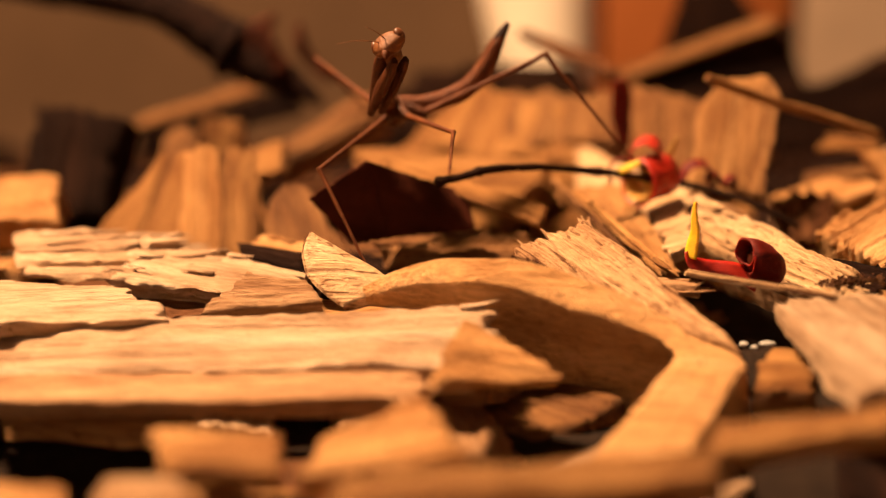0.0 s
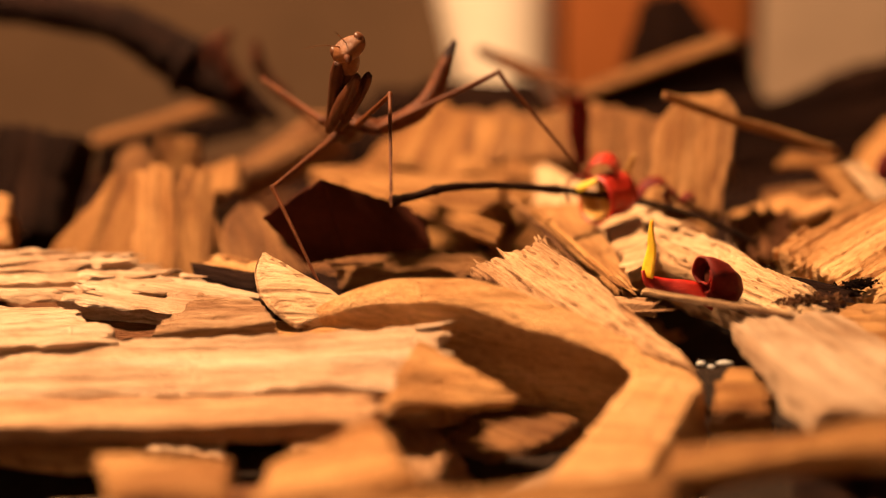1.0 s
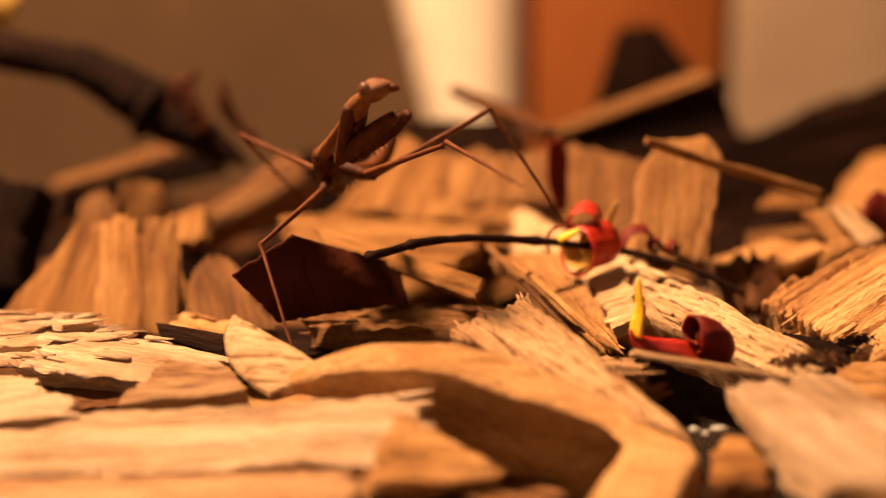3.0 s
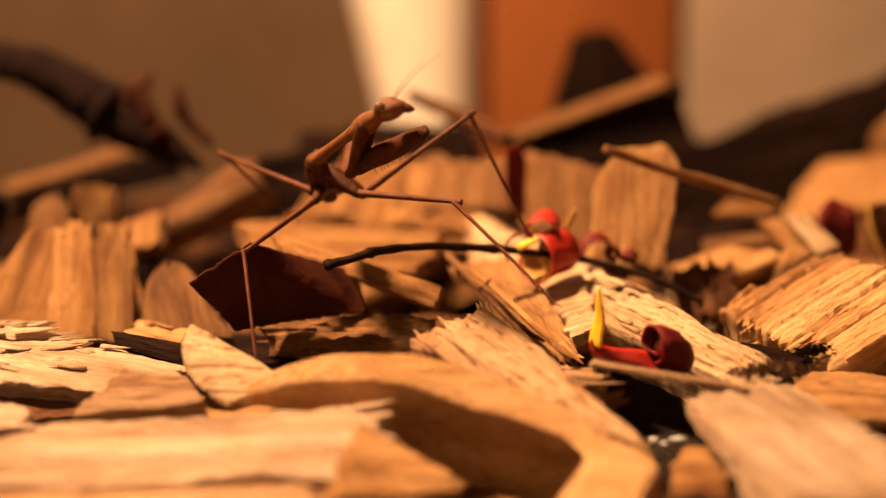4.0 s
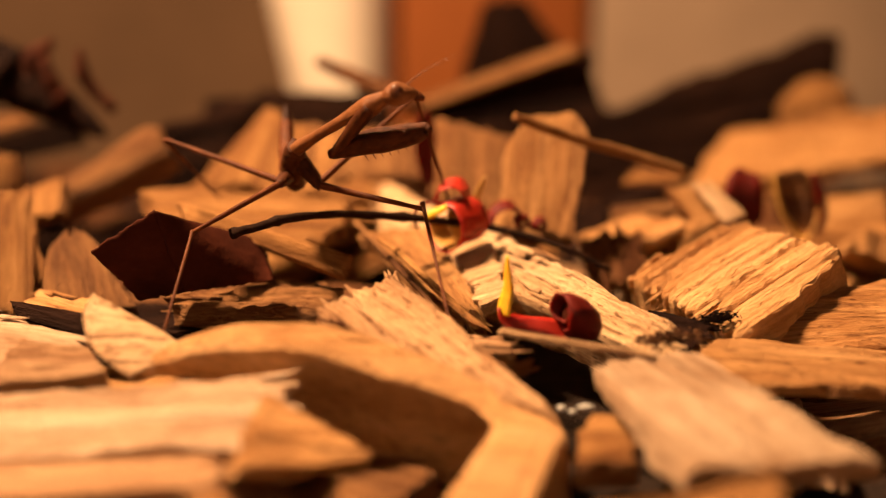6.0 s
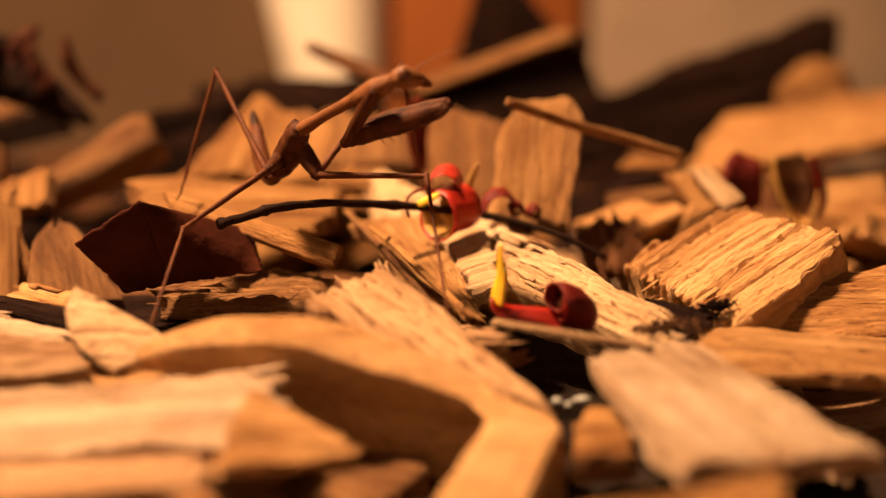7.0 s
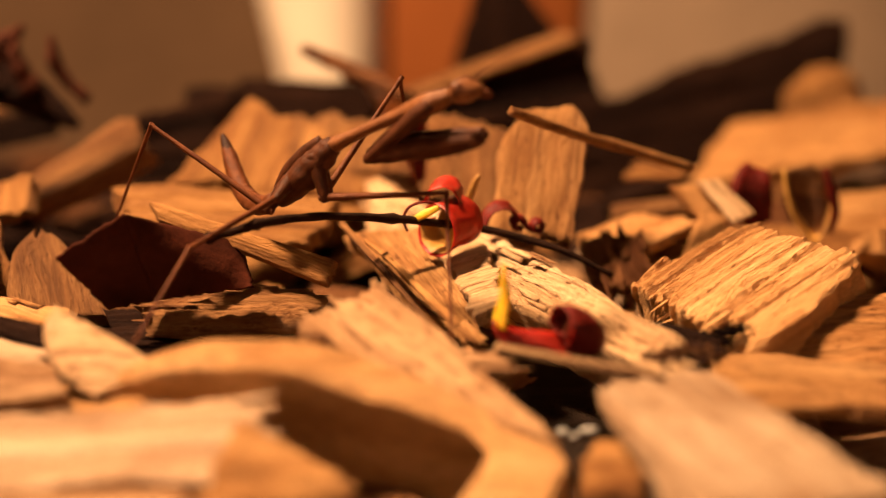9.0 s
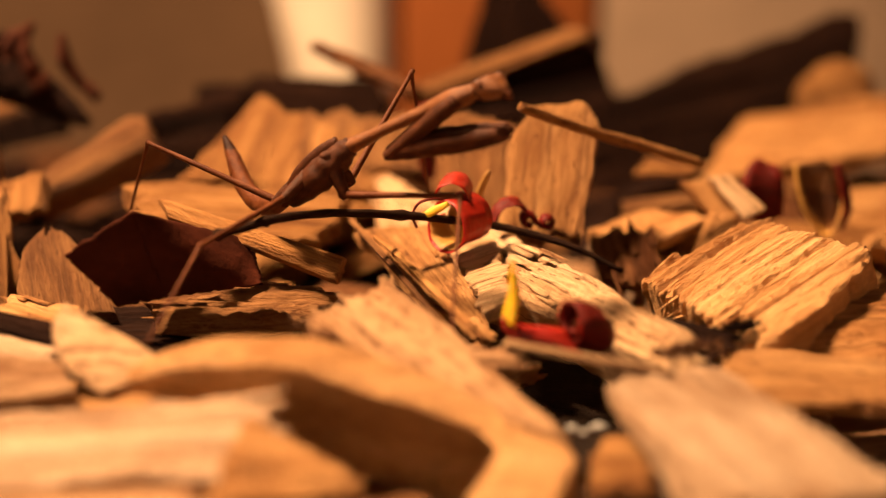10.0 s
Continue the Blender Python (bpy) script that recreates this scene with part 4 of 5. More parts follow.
cap = turned(coil(-0.5, 2.5, 2.0, 1.8, 190, -10, 18, 1.2, 1.2), -20)
part("upper_lobe", ribbon(cap, spread((2.4, 4.2, 4.8, 4.2, 2.4), len(cap)), (0.2, 1, 0.15), 0.3, 0.2), RED, p, "dark red upper lobe")
streak = smooth([(-4.6, -1.6, 0.7), (-3.4, -1.8, 1.0), (-2.2, -2.1, 1.6), (-0.9, -2.3, 2.3)])
part("claw", ribbon(streak, spread((0.4, 0.9, 1.0, 0.6), len(streak)), (0, 0.4, 1), 0.3), YELLOW, p, "yellow petal base")
thread = smooth([(-4.4, -1.6, -0.6), (-4.9, -1.6, 0.8), (-4.2, -1.5, 2.2), (-2.6, -1.3, 2.7), (-1.0, -1.0, 2.5)])
part("filament", ribbon(thread, spread((0.25, 0.4, 0.45, 0.5, 0.4), len(thread)), (0, 1, 0), 0.3), DEEPRED, p, "thin dark red filament")

# darker ribbons and a yellow spike behind it
p = petal_thing((18.8, 23.3, 9.1), (0, 0, 15), "dark red wrinkled petal behind a twig")
ring = smooth([(-3.6, 0, -0.6), (-2.6, 0.4, 1.2), (-0.8, 0.3, 1.7), (0.6, 0, 0.4), (1.8, 0, -0.9), (3.3, 0, -1.5)])
part("blade", ribbon(ring, spread((1.2, 2.0, 2.4, 2.2, 1.8, 1.2), len(ring)), (0, 1, 0.35), 0.35, 0.3), DEEPRED, p)
knot = coil(0.6, -0.2, 1.0, 0.7, 0, 320, 16)
part("coiled_tip", ribbon(knot, spread((1.6, 2.2, 1.4), len(knot)), (0, 1, 0.2), 0.35, 0.2), DEEPRED, p)
knot = coil(3.0, -0.6, 0.9, 0.6, -60, 280, 16)
part("coiled_tip", ribbon(knot, spread((1.2, 2.0, 1.4), len(knot)), (0, 1, 0.2), 0.35, 0.2), DEEPRED, p)
p = petal_thing((14.0, 25.9, 12.1), (0, 0, 0), "pale yellow petal spike")
spike = smooth([(-0.6, 0, -2.2), (-0.1, 0, -0.4), (0.6, 0, 1.4), (1.0, 0, 2.2)])
part("blade", ribbon(spike, spread((0.7, 1.0, 0.8, 0.3), len(spike)), (1, 0.3, 0), 0.3), TAN, p)

# a dark red petal standing behind, and a broad one at the far side
p = petal_thing((7.7, 44.7, 14.9), (0, 0, 10), "dark red petal standing upright")
up_petal = smooth([(-0.2, 0, 5.2), (0.3, 0.4, 2.6), (0.2, 0.2, 0), (0.5, 0, -2.6), (0.7, -0.4, -4.6)])
part("blade", ribbon(up_petal, spread((2.2, 3.2, 3.0, 2.4, 1.4), len(up_petal)), (1, 0.2, 0), 0.4, 0.4), DEEPRED, p)
p = petal_thing((56.4, 43.6, 7.4), (0, 0, -8), "red petal with yellow margin resting behind a chip")
p.matrix_world = p.matrix_world @ Matrix.Scale(1.15, 4)
lobe = smooth([(-2.6, 0.6, 4.2), (-3.2, -0.3, 2.8), (-3.3, -0.6, 1.0), (-2.6, -0.2, -0.8), (-1.6, 0.4, -2.2)])
part("curled_tip", ribbon(lobe, spread((2.6, 4.6, 5.2, 4.2, 2.0), len(lobe)), (1, 0.25, 0.2), 0.5, 0.6), DEEPRED, p)
arc = smooth([(0.3, 0, 4.4), (0.8, -0.5, 1.6), (2.0, -0.8, -1.4), (4.2, -0.6, -3.6), (5.8, -0.2, -2.4), (6.2, 0.3, 0.8), (5.4, 0.6, 3.6)])
# dull yellow here puts the margin's shade into its colour
part("margin", ribbon(arc, spread((0.3, 0.7, 1.2, 2.0, 1.2, 0.5, 0.2), len(arc)), (0.5, 1, 0.2), 0.35, 0.2), TAN, p, "yellow petal margin")
sheet = smooth([(2.2, 0.8, 4.6), (2.9, 0.9, 1.8), (3.6, 0.8, -0.8), (4.2, 0.5, -3.0)])
part("blade", ribbon(sheet, spread((3.0, 5.2, 5.0, 2.0), len(sheet)), (1, 0.15, 0), 0.35, 0.5), WOODS["brown"], p, "brownish translucent blade")
edge = smooth([(5.2, 0.4, 4.4), (6.1, 0.2, 1.8), (6.6, 0, -0.8), (6.0, -0.3, -3.0)])
part("outer_edge", ribbon(edge, spread((0.8, 1.4, 1.3, 0.6), len(edge)), (1, 0.6, 0), 0.4), DEEPRED, p, "dark red outer edge")


def crumbs(centre, along, across, count, material, label, seed):
    """A drift of tiny torn bits spread over a patch; all in mm."""
    rnd = random.Random(seed)
    bm = bmesh.new()
    for _ in range(count):
        p = Vector(along) * rnd.gauss(0, 0.45) + Vector(across) * rnd.gauss(0, 0.45)
        way = Vector((rnd.gauss(0, 1), rnd.gauss(0, 1), rnd.gauss(0, 0.4))).normalized() * rnd.uniform(0.2, 0.9)
        bend = Vector((rnd.gauss(0, 0.15), rnd.gauss(0, 0.15), rnd.gauss(0, 0.15)))
        r = rnd.uniform(0.05, 0.2)
        p.z += rnd.uniform(0, 0.5)
        tube(bm, [(p - way * 0.5) * MM, (p + bend) * MM, (p + way * 0.5) * MM], [r * 0.4 * MM, r * MM, r * 0.3 * MM], 5, rnd.uniform(0.5, 1.0), (0.2, 0.1, 1), 0.5, rnd.random() * 9)
    ob = mesh_object("bark_crumbs", bm, material, sharp=40)
    ob.location = Vector(centre) * MM
    return tagged(ob, label, "crumbs", kind="stuff")


crumbs((29.9, -14.3, 3.9), (3.0, 2.3, 0.0), (1.0, -1.2, 0.1), 190, WOODS["bark"], "dark bark crumbs at the torn end of a log", 3)
crumbs((36.9, -8.1, 4.3), (2.2, 1.0, 0.2), (-0.4, 0.9, 0.1), 160, WOODS["umber"], "dark bark crumbs beside a grooved chip", 4)
crumbs((33.0, -15.3, 4.3), (3.0, 1.0, 0), (0.8, -1.5, 0), 26, WOODS["brown"], "brown wood crumbs in a gap", 5)


def gel_bit(at, size, k):
    bm = bmesh.new()
    bmesh.ops.create_icosphere(bm, subdivisions=3, radius=1.0)
    for v in bm.verts:
        v.co *= 1 + 0.35 * noise.noise(v.co * 1.7 + Vector((k * 5, 0, 0)))
        v.co = Vector((v.co.x * size[0], v.co.y * size[1], v.co.z * size[2])) * MM
    ob = mesh_object("gel_bit", bm, GLASSY)
    ob.location = Vector(at) * MM
    return tagged(ob, "small wet translucent gel bit in a gap", "gel bit", "gel bits in the gap")


gel_bit((18.8, -21.3, -1.0), (0.4, 0.3, 0.28), 1)
gel_bit((19.7, -22.4, -1.0), (0.35, 0.3, 0.22), 2)
gel_bit((21.1, -21.3, -0.9), (0.8, 0.3, 0.26), 3)


# ---- the praying mantis ----
def aim(start, tip, up=(0, 0, 1)):
    """A pose at start (mm) whose x axis points to tip."""
    x = (Vector(tip) - Vector(start)).normalized()
    y = Vector(up).cross(x).normalized()
    z = x.cross(y)
    m = Matrix((x, y, z)).transposed().to_4x4()
    m.translation = Vector(start) * MM
    return m


def tapered(profile, flat=1.0, sides=12, rough=0.08, seed=0.0):
    """A body part along local x: (x, radius, lift) rows in mm."""
    path = curve_points([(x, 0, z, r) for x, r, z in profile], 6)
    bm = bmesh.new()
    tube(bm, [Vector((p[0], 0, p[2])) * MM for p in path], [max(0.02, p[3]) * MM for p in path], sides, flat, (0, 0, 1), rough, seed)
    return bm


def spines(bm, xs, z, length, lean=0.35):
    for x in xs:
        tube(bm, [Vector((x, 0, z)) * MM, Vector((x + lean * length, 0.1, z - length)) * MM], [0.11 * MM, 0.02 * MM], 5)


mantis = tagged(new("mantis", None), "slender brown praying mantis walking over wood chips", "mantis")
thorax = part("thorax", tapered([(-0.8, 0.7, 0.1), (0, 1.2, 0.0), (2, 1.55, -0.2), (4.5, 1.65, -0.3), (7, 1.45, -0.3), (8.8, 0.8, -0.3)], 0.95, 14, 0.2), SHADECHITIN, mantis)
bm = tapered([(0.5, 0.9, 0.9), (2.5, 0.75, 1.45), (5.5, 0.7, 1.35), (8.0, 0.3, 0.9)], 0.5, 10)
part("wing_pad", bm, SHADECHITIN, thorax)
prothorax = part("prothorax", tapered([(-0.6, 0.85, 0), (1, 0.8, 0), (4, 0.62, 0.12), (8, 0.6, 0.15), (11, 0.75, 0.1), (13, 1.1, 0), (14.6, 1.15, 0), (16.4, 0.8, 0), (17.8, 0.5, 0)], 1.02, 14), PALECHITIN, mantis)
part("keel", tapered([(0, 0.2, 0.75), (4, 0.18, 0.62), (9, 0.18, 0.68), (13.5, 0.25, 1.0), (15, 0.1, 0.95)], 1.0, 6), PALECHITIN, prothorax)

bm = bmesh.new()
bmesh.ops.create_uvsphere(bm, u_segments=20, v_segments=14, radius=1.0)
for v in bm.verts:
    x, y, z = v.co
    w = 1.0 - 0.55 * max(0, x) - 0.1 * max(0, -x)
    v.co = Vector((x * 1.9 + 1.2, y * 2.1 * w, z * 1.25 * (1 - 0.35 * max(0, x)) - 0.45 * max(0, x))) * MM
head = part("head", bm, PALECHITIN, mantis)
for s in (-1, 1):
    bm = bmesh.new()
    bmesh.ops.create_uvsphere(bm, u_segments=14, v_segments=10, radius=1.0)
    for v in bm.verts:
        v.co = Vector((v.co.x * 0.75 + 0.9, v.co.y * 0.55 + s * 1.55, v.co.z * 0.85 + 0.3)) * MM
    part("eye", bm, EYE, head, "glossy brown compound eye")
    bm = bmesh.new()
    feeler = curve_points([(2.0, s * 0.4, 0.6, 0.06), (3.6, s * 0.8, 1.3, 0.042), (5.6, s * 1.3, 1.9, 0.03), (8.0, s * 1.9, 2.3, 0.018)], 6)
    tube(bm, [Vector(q[:3]) * MM for q in feeler], [q[3] * MM for q in feeler], 6)
    part("antenna", bm, PALECHITIN, head)
part("mouth", tapered([(2.2, 0.55, -0.4), (3.0, 0.5, -0.9), (3.5, 0.2, -1.3)], 0.8, 8), CHITIN, head)

sag = ((-0.8, -0.2), (1.5, -1.9), (4.0, -2.9), (6.5, -3.3), (9.0, -2.9), (11.2, -1.9), (13.0, -0.8), (14.4, 0.0))
girth = (0.8, 1.05, 1.15, 1.18, 1.15, 1.08, 0.88, 0.5)
abdomen = part("abdomen", tapered([(x, g, z) for (x, z), g in zip(sag, girth)], 0.9, 14, 0.12), CHITIN, mantis, "brown segmented upturned abdomen")
for k in range(6):
    x = 1.5 + 1.9 * k
    z = float(np.interp(x, [q[0] for q in sag], [q[1] for q in sag]))
    r = float(np.interp(x, [q[0] for q in sag], girth))
    part("segment_ring", tapered([(x - 0.2, r * 0.96, z), (x, r * 1.02, z), (x + 0.25, r * 0.96, z)], 0.9, 14, 0.05), CHITIN, abdomen)
part("abdomen_tip", tapered([(13.2, 0.8, -0.65), (14.0, 0.66, -0.2), (14.8, 0.5, 0.2), (15.5, 0.3, 0.6)], 0.9, 10), DARKCHITIN, abdomen, "dark abdomen tip")


def foreleg_coxa():
    return part("fore_coxa", tapered([(-0.3, 0.7, 0), (1.5, 0.95, 0), (5, 0.8, 0), (8.5, 0.62, 0), (9.8, 0.58, 0)], 0.85, 10), SHADECHITIN, mantis)


def foreleg_arm():
    bm = tapered([(-0.5, 0.5, 0), (0.8, 0.7, 0), (3, 1.0, 0.1), (6, 1.08, 0.1), (10, 0.85, 0), (13.2, 0.5, -0.1)], 0.62, 12, 0.14)
    spines(bm, (4.5, 5.6, 6.7, 7.8, 9.0, 10.2), -0.85, 0.8)
    arm = part("fore_femur", bm, SHADECHITIN, mantis)
    bm = tapered([(13.4, 0.45, -0.2), (12.2, 0.5, -0.55), (9, 0.42, -0.8), (6.4, 0.3, -0.85), (5.0, 0.06, -0.6)], 0.7, 8)
    part("fore_tibia", bm, SHADECHITIN, arm)
    return arm


near_coxa, near_forearm, far_coxa, far_forearm = foreleg_coxa(), foreleg_arm(), foreleg_coxa(), foreleg_arm()


def leg_femur(length):
    return part("femur", tapered([(-0.6, 0.42, 0.0), (-0.2, 0.44, 0), (length * 0.25, 0.38, 0), (length * 0.7, 0.3, 0), (length - 0.3, 0.27, 0), (length + 0.15, 0.36, 0)], 0.9, 8), CHITIN, mantis)


def leg_tibia(length):
    bm = tapered([(-0.2, 0.34, 0), (length * 0.1, 0.25, 0), (length * 0.6, 0.2, 0.05), (length * 0.86, 0.19, 0), (length * 0.88, 0.24, 0)], 0.9, 8)
    shin = part("tibia", bm, CHITIN, mantis)
    part("tarsus", tapered([(length * 0.87, 0.17, 0), (length * 0.94, 0.13, 0.1), (length, 0.12, 0.0), (length + 0.9, 0.06, 0.35)], 0.9, 6), CHITIN, shin)
    return shin


a_femur, a_tibia = leg_femur(12.5), leg_tibia(13.2)
b_femur, b_tibia = leg_femur(16.5), leg_tibia(15.0)
c_femur, c_tibia = leg_femur(13.2), leg_tibia(17.0)
d_femur, d_tibia = leg_femur(15.8), leg_tibia(15.3)


def leg_coxa(length):
    """The short thick joint from a leg's femur up to the thorax."""
    return part("leg_coxa", tapered([(-0.5, 0.42, 0), (0.3, 0.62, 0), (length * 0.5, 0.9, 0), (length, 1.05, 0)], 0.9, 10, 0.15), SHADECHITIN, mantis)


a_coxa, b_coxa, c_coxa, d_coxa = leg_coxa(6.0), leg_coxa(4.5), leg_coxa(4.7), leg_coxa(4.3)


def loose_chips():
    """Plain chips that fill the heap below and beyond the large ones."""
    rnd = random.Random(5)
    kinds = []
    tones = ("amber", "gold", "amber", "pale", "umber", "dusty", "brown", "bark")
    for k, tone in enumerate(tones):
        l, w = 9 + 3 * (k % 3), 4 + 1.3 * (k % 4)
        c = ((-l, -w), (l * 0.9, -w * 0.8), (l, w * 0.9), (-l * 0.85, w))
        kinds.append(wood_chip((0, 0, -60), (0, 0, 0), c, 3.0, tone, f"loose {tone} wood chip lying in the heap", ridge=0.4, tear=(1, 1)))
    used = set()
    verts, faces, slots = [], [], []
    step = 15
    # open gaps where the dark soil shows
    gaps = ((23, 3, 17), (19, -21, 15), (14, -8, 5), (-42, -58, 24), (41, -30, 10), (-27, -66, 10))
    for gx in range(-16, 17):
        for gy in range(-9, 20):
            x, y = gx * step + rnd.uniform(-6, 6), gy * step + rnd.uniform(-6, 6)
            if y < -125 and abs(x) < 60 or any(math.hypot(x - gx0, y - gy0) < gr for gx0, gy0, gr in gaps):
                continue
            near = -75 < y < 60 and abs(x) < 70
            z = rnd.uniform(-7.0, -5.0) if near else rnd.uniform(-5, -1) - 22 * min(1.0, max(0.0, (y - 90) / 150))
            # chips far back and left get darker tones, shade put into their colour
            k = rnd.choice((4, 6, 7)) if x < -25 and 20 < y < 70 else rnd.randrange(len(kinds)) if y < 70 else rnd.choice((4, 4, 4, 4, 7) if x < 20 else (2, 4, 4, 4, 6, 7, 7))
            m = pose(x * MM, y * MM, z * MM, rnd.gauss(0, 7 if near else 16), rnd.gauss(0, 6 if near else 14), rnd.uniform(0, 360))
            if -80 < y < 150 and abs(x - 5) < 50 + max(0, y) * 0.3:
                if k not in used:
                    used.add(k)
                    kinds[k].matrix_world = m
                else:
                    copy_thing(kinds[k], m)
            else:
                me, at = kinds[k].data, len(verts)
                verts += [m @ v.co for v in me.vertices]
                faces += [[i + at for i in p.vertices] for p in me.polygons]
                slots += [k] * len(me.polygons)
    me = bpy.data.meshes.new("wood_chips")
    me.from_pydata(verts, [], faces)
    for tone in tones:
        me.materials.append(WOODS[tone])
    me.polygons.foreach_set("material_index", slots)
    me.polygons.foreach_set("use_smooth", [True] * len(faces))
    me.set_sharp_from_angle(angle=radians(48))
    tagged(new("wood_chips", me), "scattered wood chips round the edge of the heap", "wood chips", kind="stuff")


loose_chips()


def motions():
    walk(mantis, [
        (0, pose(-0.02088, 0.00800, 0.01997)),
        (0.5, pose(-0.02102, 0.00800, 0.01998)),
        (1, pose(-0.02143, 0.00800, 0.02009)),
        (2, pose(-0.02159, 0.00800, 0.02127)),
        (3.5, pose(-0.01842, 0.00800, 0.02228)),
        (4.5, pose(-0.01352, 0.00800, 0.02205)),
        (5, pose(-0.01068, 0.00800, 0.02122)),
        (6.5, pose(-0.00733, 0.00800, 0.01959)),
        (7, pose(-0.00605, 0.00800, 0.02059)),
        (7.5, pose(-0.00396, 0.00800, 0.02009)),
        (8, pose(-0.00375, 0.00800, 0.01949)),
        (9, pose(-0.00216, 0.00800, 0.02000)),
        (10, pose(-0.00132, 0.00800, 0.01952)),
    ])
    walk(thorax, [
        (0, aim((0.00, 0.00, 0.00), (0.09, 8.20, -2.23))),
        (0.5, aim((0.00, 0.00, 0.00), (-0.03, 8.21, -2.19))),
        (1, aim((0.00, 0.00, 0.00), (0.92, 8.24, -1.87))),
        (2, aim((0.00, 0.00, 0.00), (1.35, 7.82, -3.04))),
        (3.5, aim((0.00, 0.00, 0.00), (1.04, 7.04, -4.64))),
        (4.5, aim((0.00, 0.00, 0.00), (1.21, 7.07, -4.56))),
        (5, aim((0.00, 0.00, 0.00), (0.09, 7.08, -4.70))),
        (6.5, aim((0.00, 0.00, 0.00), (-0.62, 7.20, -4.47))),
        (7, aim((0.00, 0.00, 0.00), (-2.83, 6.13, -5.16))),
        (7.5, aim((0.00, 0.00, 0.00), (-3.98, 4.55, -5.98))),
        (8, aim((0.00, 0.00, 0.00), (-4.86, 3.66, -5.93))),
        (9, aim((0.00, 0.00, 0.00), (-5.67, 2.45, -5.84))),
        (10, aim((0.00, 0.00, 0.00), (-6.22, 1.62, -5.56))),
    ])
    walk(prothorax, [
        (0, aim((0.00, 0.00, 0.00), (2.58, -15.25, 8.19))),
        (0.5, aim((0.00, 0.00, 0.00), (2.81, -15.27, 8.08))),
        (1, aim((0.00, 0.00, 0.00), (3.58, -14.31, 9.41))),
        (2, aim((0.00, 0.00, 0.00), (5.37, -14.03, 8.98))),
        (3.5, aim((0.00, 0.00, 0.00), (7.52, -14.12, 7.09))),
        (4.5, aim((0.00, 0.00, 0.00), (8.95, -13.65, 6.32))),
        (5, aim((0.00, 0.00, 0.00), (9.09, -13.17, 7.08))),
        (6.5, aim((0.00, 0.00, 0.00), (10.77, -11.75, 7.23))),
        (7, aim((0.00, 0.00, 0.00), (10.29, -12.44, 6.74))),
        (7.5, aim((0.00, 0.00, 0.00), (11.60, -11.17, 6.86))),
        (8, aim((0.00, 0.00, 0.00), (13.30, -9.10, 6.82))),
        (9, aim((0.00, 0.00, 0.00), (12.23, -10.53, 6.76))),
        (10, aim((0.00, 0.00, 0.00), (13.44, -8.59, 7.20))),
    ])
    walk(head, [
        (0, aim((2.58, -15.25, 8.19), (1.74, -18.11, 7.86), (-0.5, 0, 0.87))),
        (0.5, aim((2.81, -15.27, 8.08), (2.02, -18.14, 7.75), (-0.5, 0, 0.87))),
        (1, aim((3.58, -14.31, 9.41), (3.13, -17.26, 9.08), (-0.5, 0, 0.87))),
        (2, aim((5.37, -14.03, 8.98), (7.10, -16.00, 10.43), (-0.5, 0, 0.87))),
        (3.5, aim((7.52, -14.12, 7.09), (9.93, -15.12, 8.58), (-0.25, 0, 0.97))),
        (4.5, aim((8.95, -13.65, 6.32), (11.40, -14.73, 7.67), (-0.25, 0, 0.97))),
        (5, aim((9.09, -13.17, 7.08), (12.26, -13.14, 7.67), (-0.25, 0, 0.97))),
        (6.5, aim((10.77, -11.75, 7.23), (13.66, -11.78, 8.11), (-0.25, 0, 0.97))),
        (7, aim((10.29, -12.44, 6.74), (13.96, -12.56, 7.30), (-0.25, 0, 0.97))),
        (7.5, aim((11.60, -11.17, 6.86), (15.38, -11.37, 7.45), (-0.25, 0, 0.97))),
        (8, aim((13.30, -9.10, 6.82), (15.87, -10.61, 7.16), (-0.25, 0, 0.97))),
        (9, aim((12.23, -10.53, 6.76), (14.86, -11.63, 7.70), (-0.25, 0, 0.97))),
        (10, aim((13.44, -8.59, 7.20), (15.45, -10.78, 7.59), (-0.25, 0, 0.97))),
    ])
    walk(abdomen, [
        (0, aim((1.48, 3.00, 0.61), (13.70, 4.02, 8.58))),
        (0.5, aim((1.44, 3.00, 0.62), (13.61, 4.14, 8.51))),
        (1, aim((3.01, 3.00, -0.28), (12.69, 9.40, 7.90))),
        (2, aim((4.35, 3.00, 0.03), (11.15, 13.69, 6.44))),
        (3.5, aim((2.34, 3.00, -1.66), (4.83, 16.59, 1.62))),
        (4.5, aim((1.54, 3.00, -2.30), (2.20, 16.06, 3.23))),
        (5, aim((0.72, 3.00, -2.63), (0.46, 16.33, 2.27))),
        (6.5, aim((-1.46, 3.00, -2.21), (-3.37, 16.38, 2.14))),
        (7, aim((-2.74, 3.00, -4.17), (-6.23, 16.32, -0.72))),
        (7.5, aim((-4.50, 3.00, -5.71), (-10.02, 15.67, -2.47))),
        (8, aim((-4.61, 3.00, -5.07), (-10.91, 15.26, -1.64))),
        (9, aim((-6.42, 3.00, -5.63), (-12.34, 15.36, -1.90))),
        (10, aim((-7.03, 3.00, -5.50), (-13.88, 14.91, -1.90))),
    ])
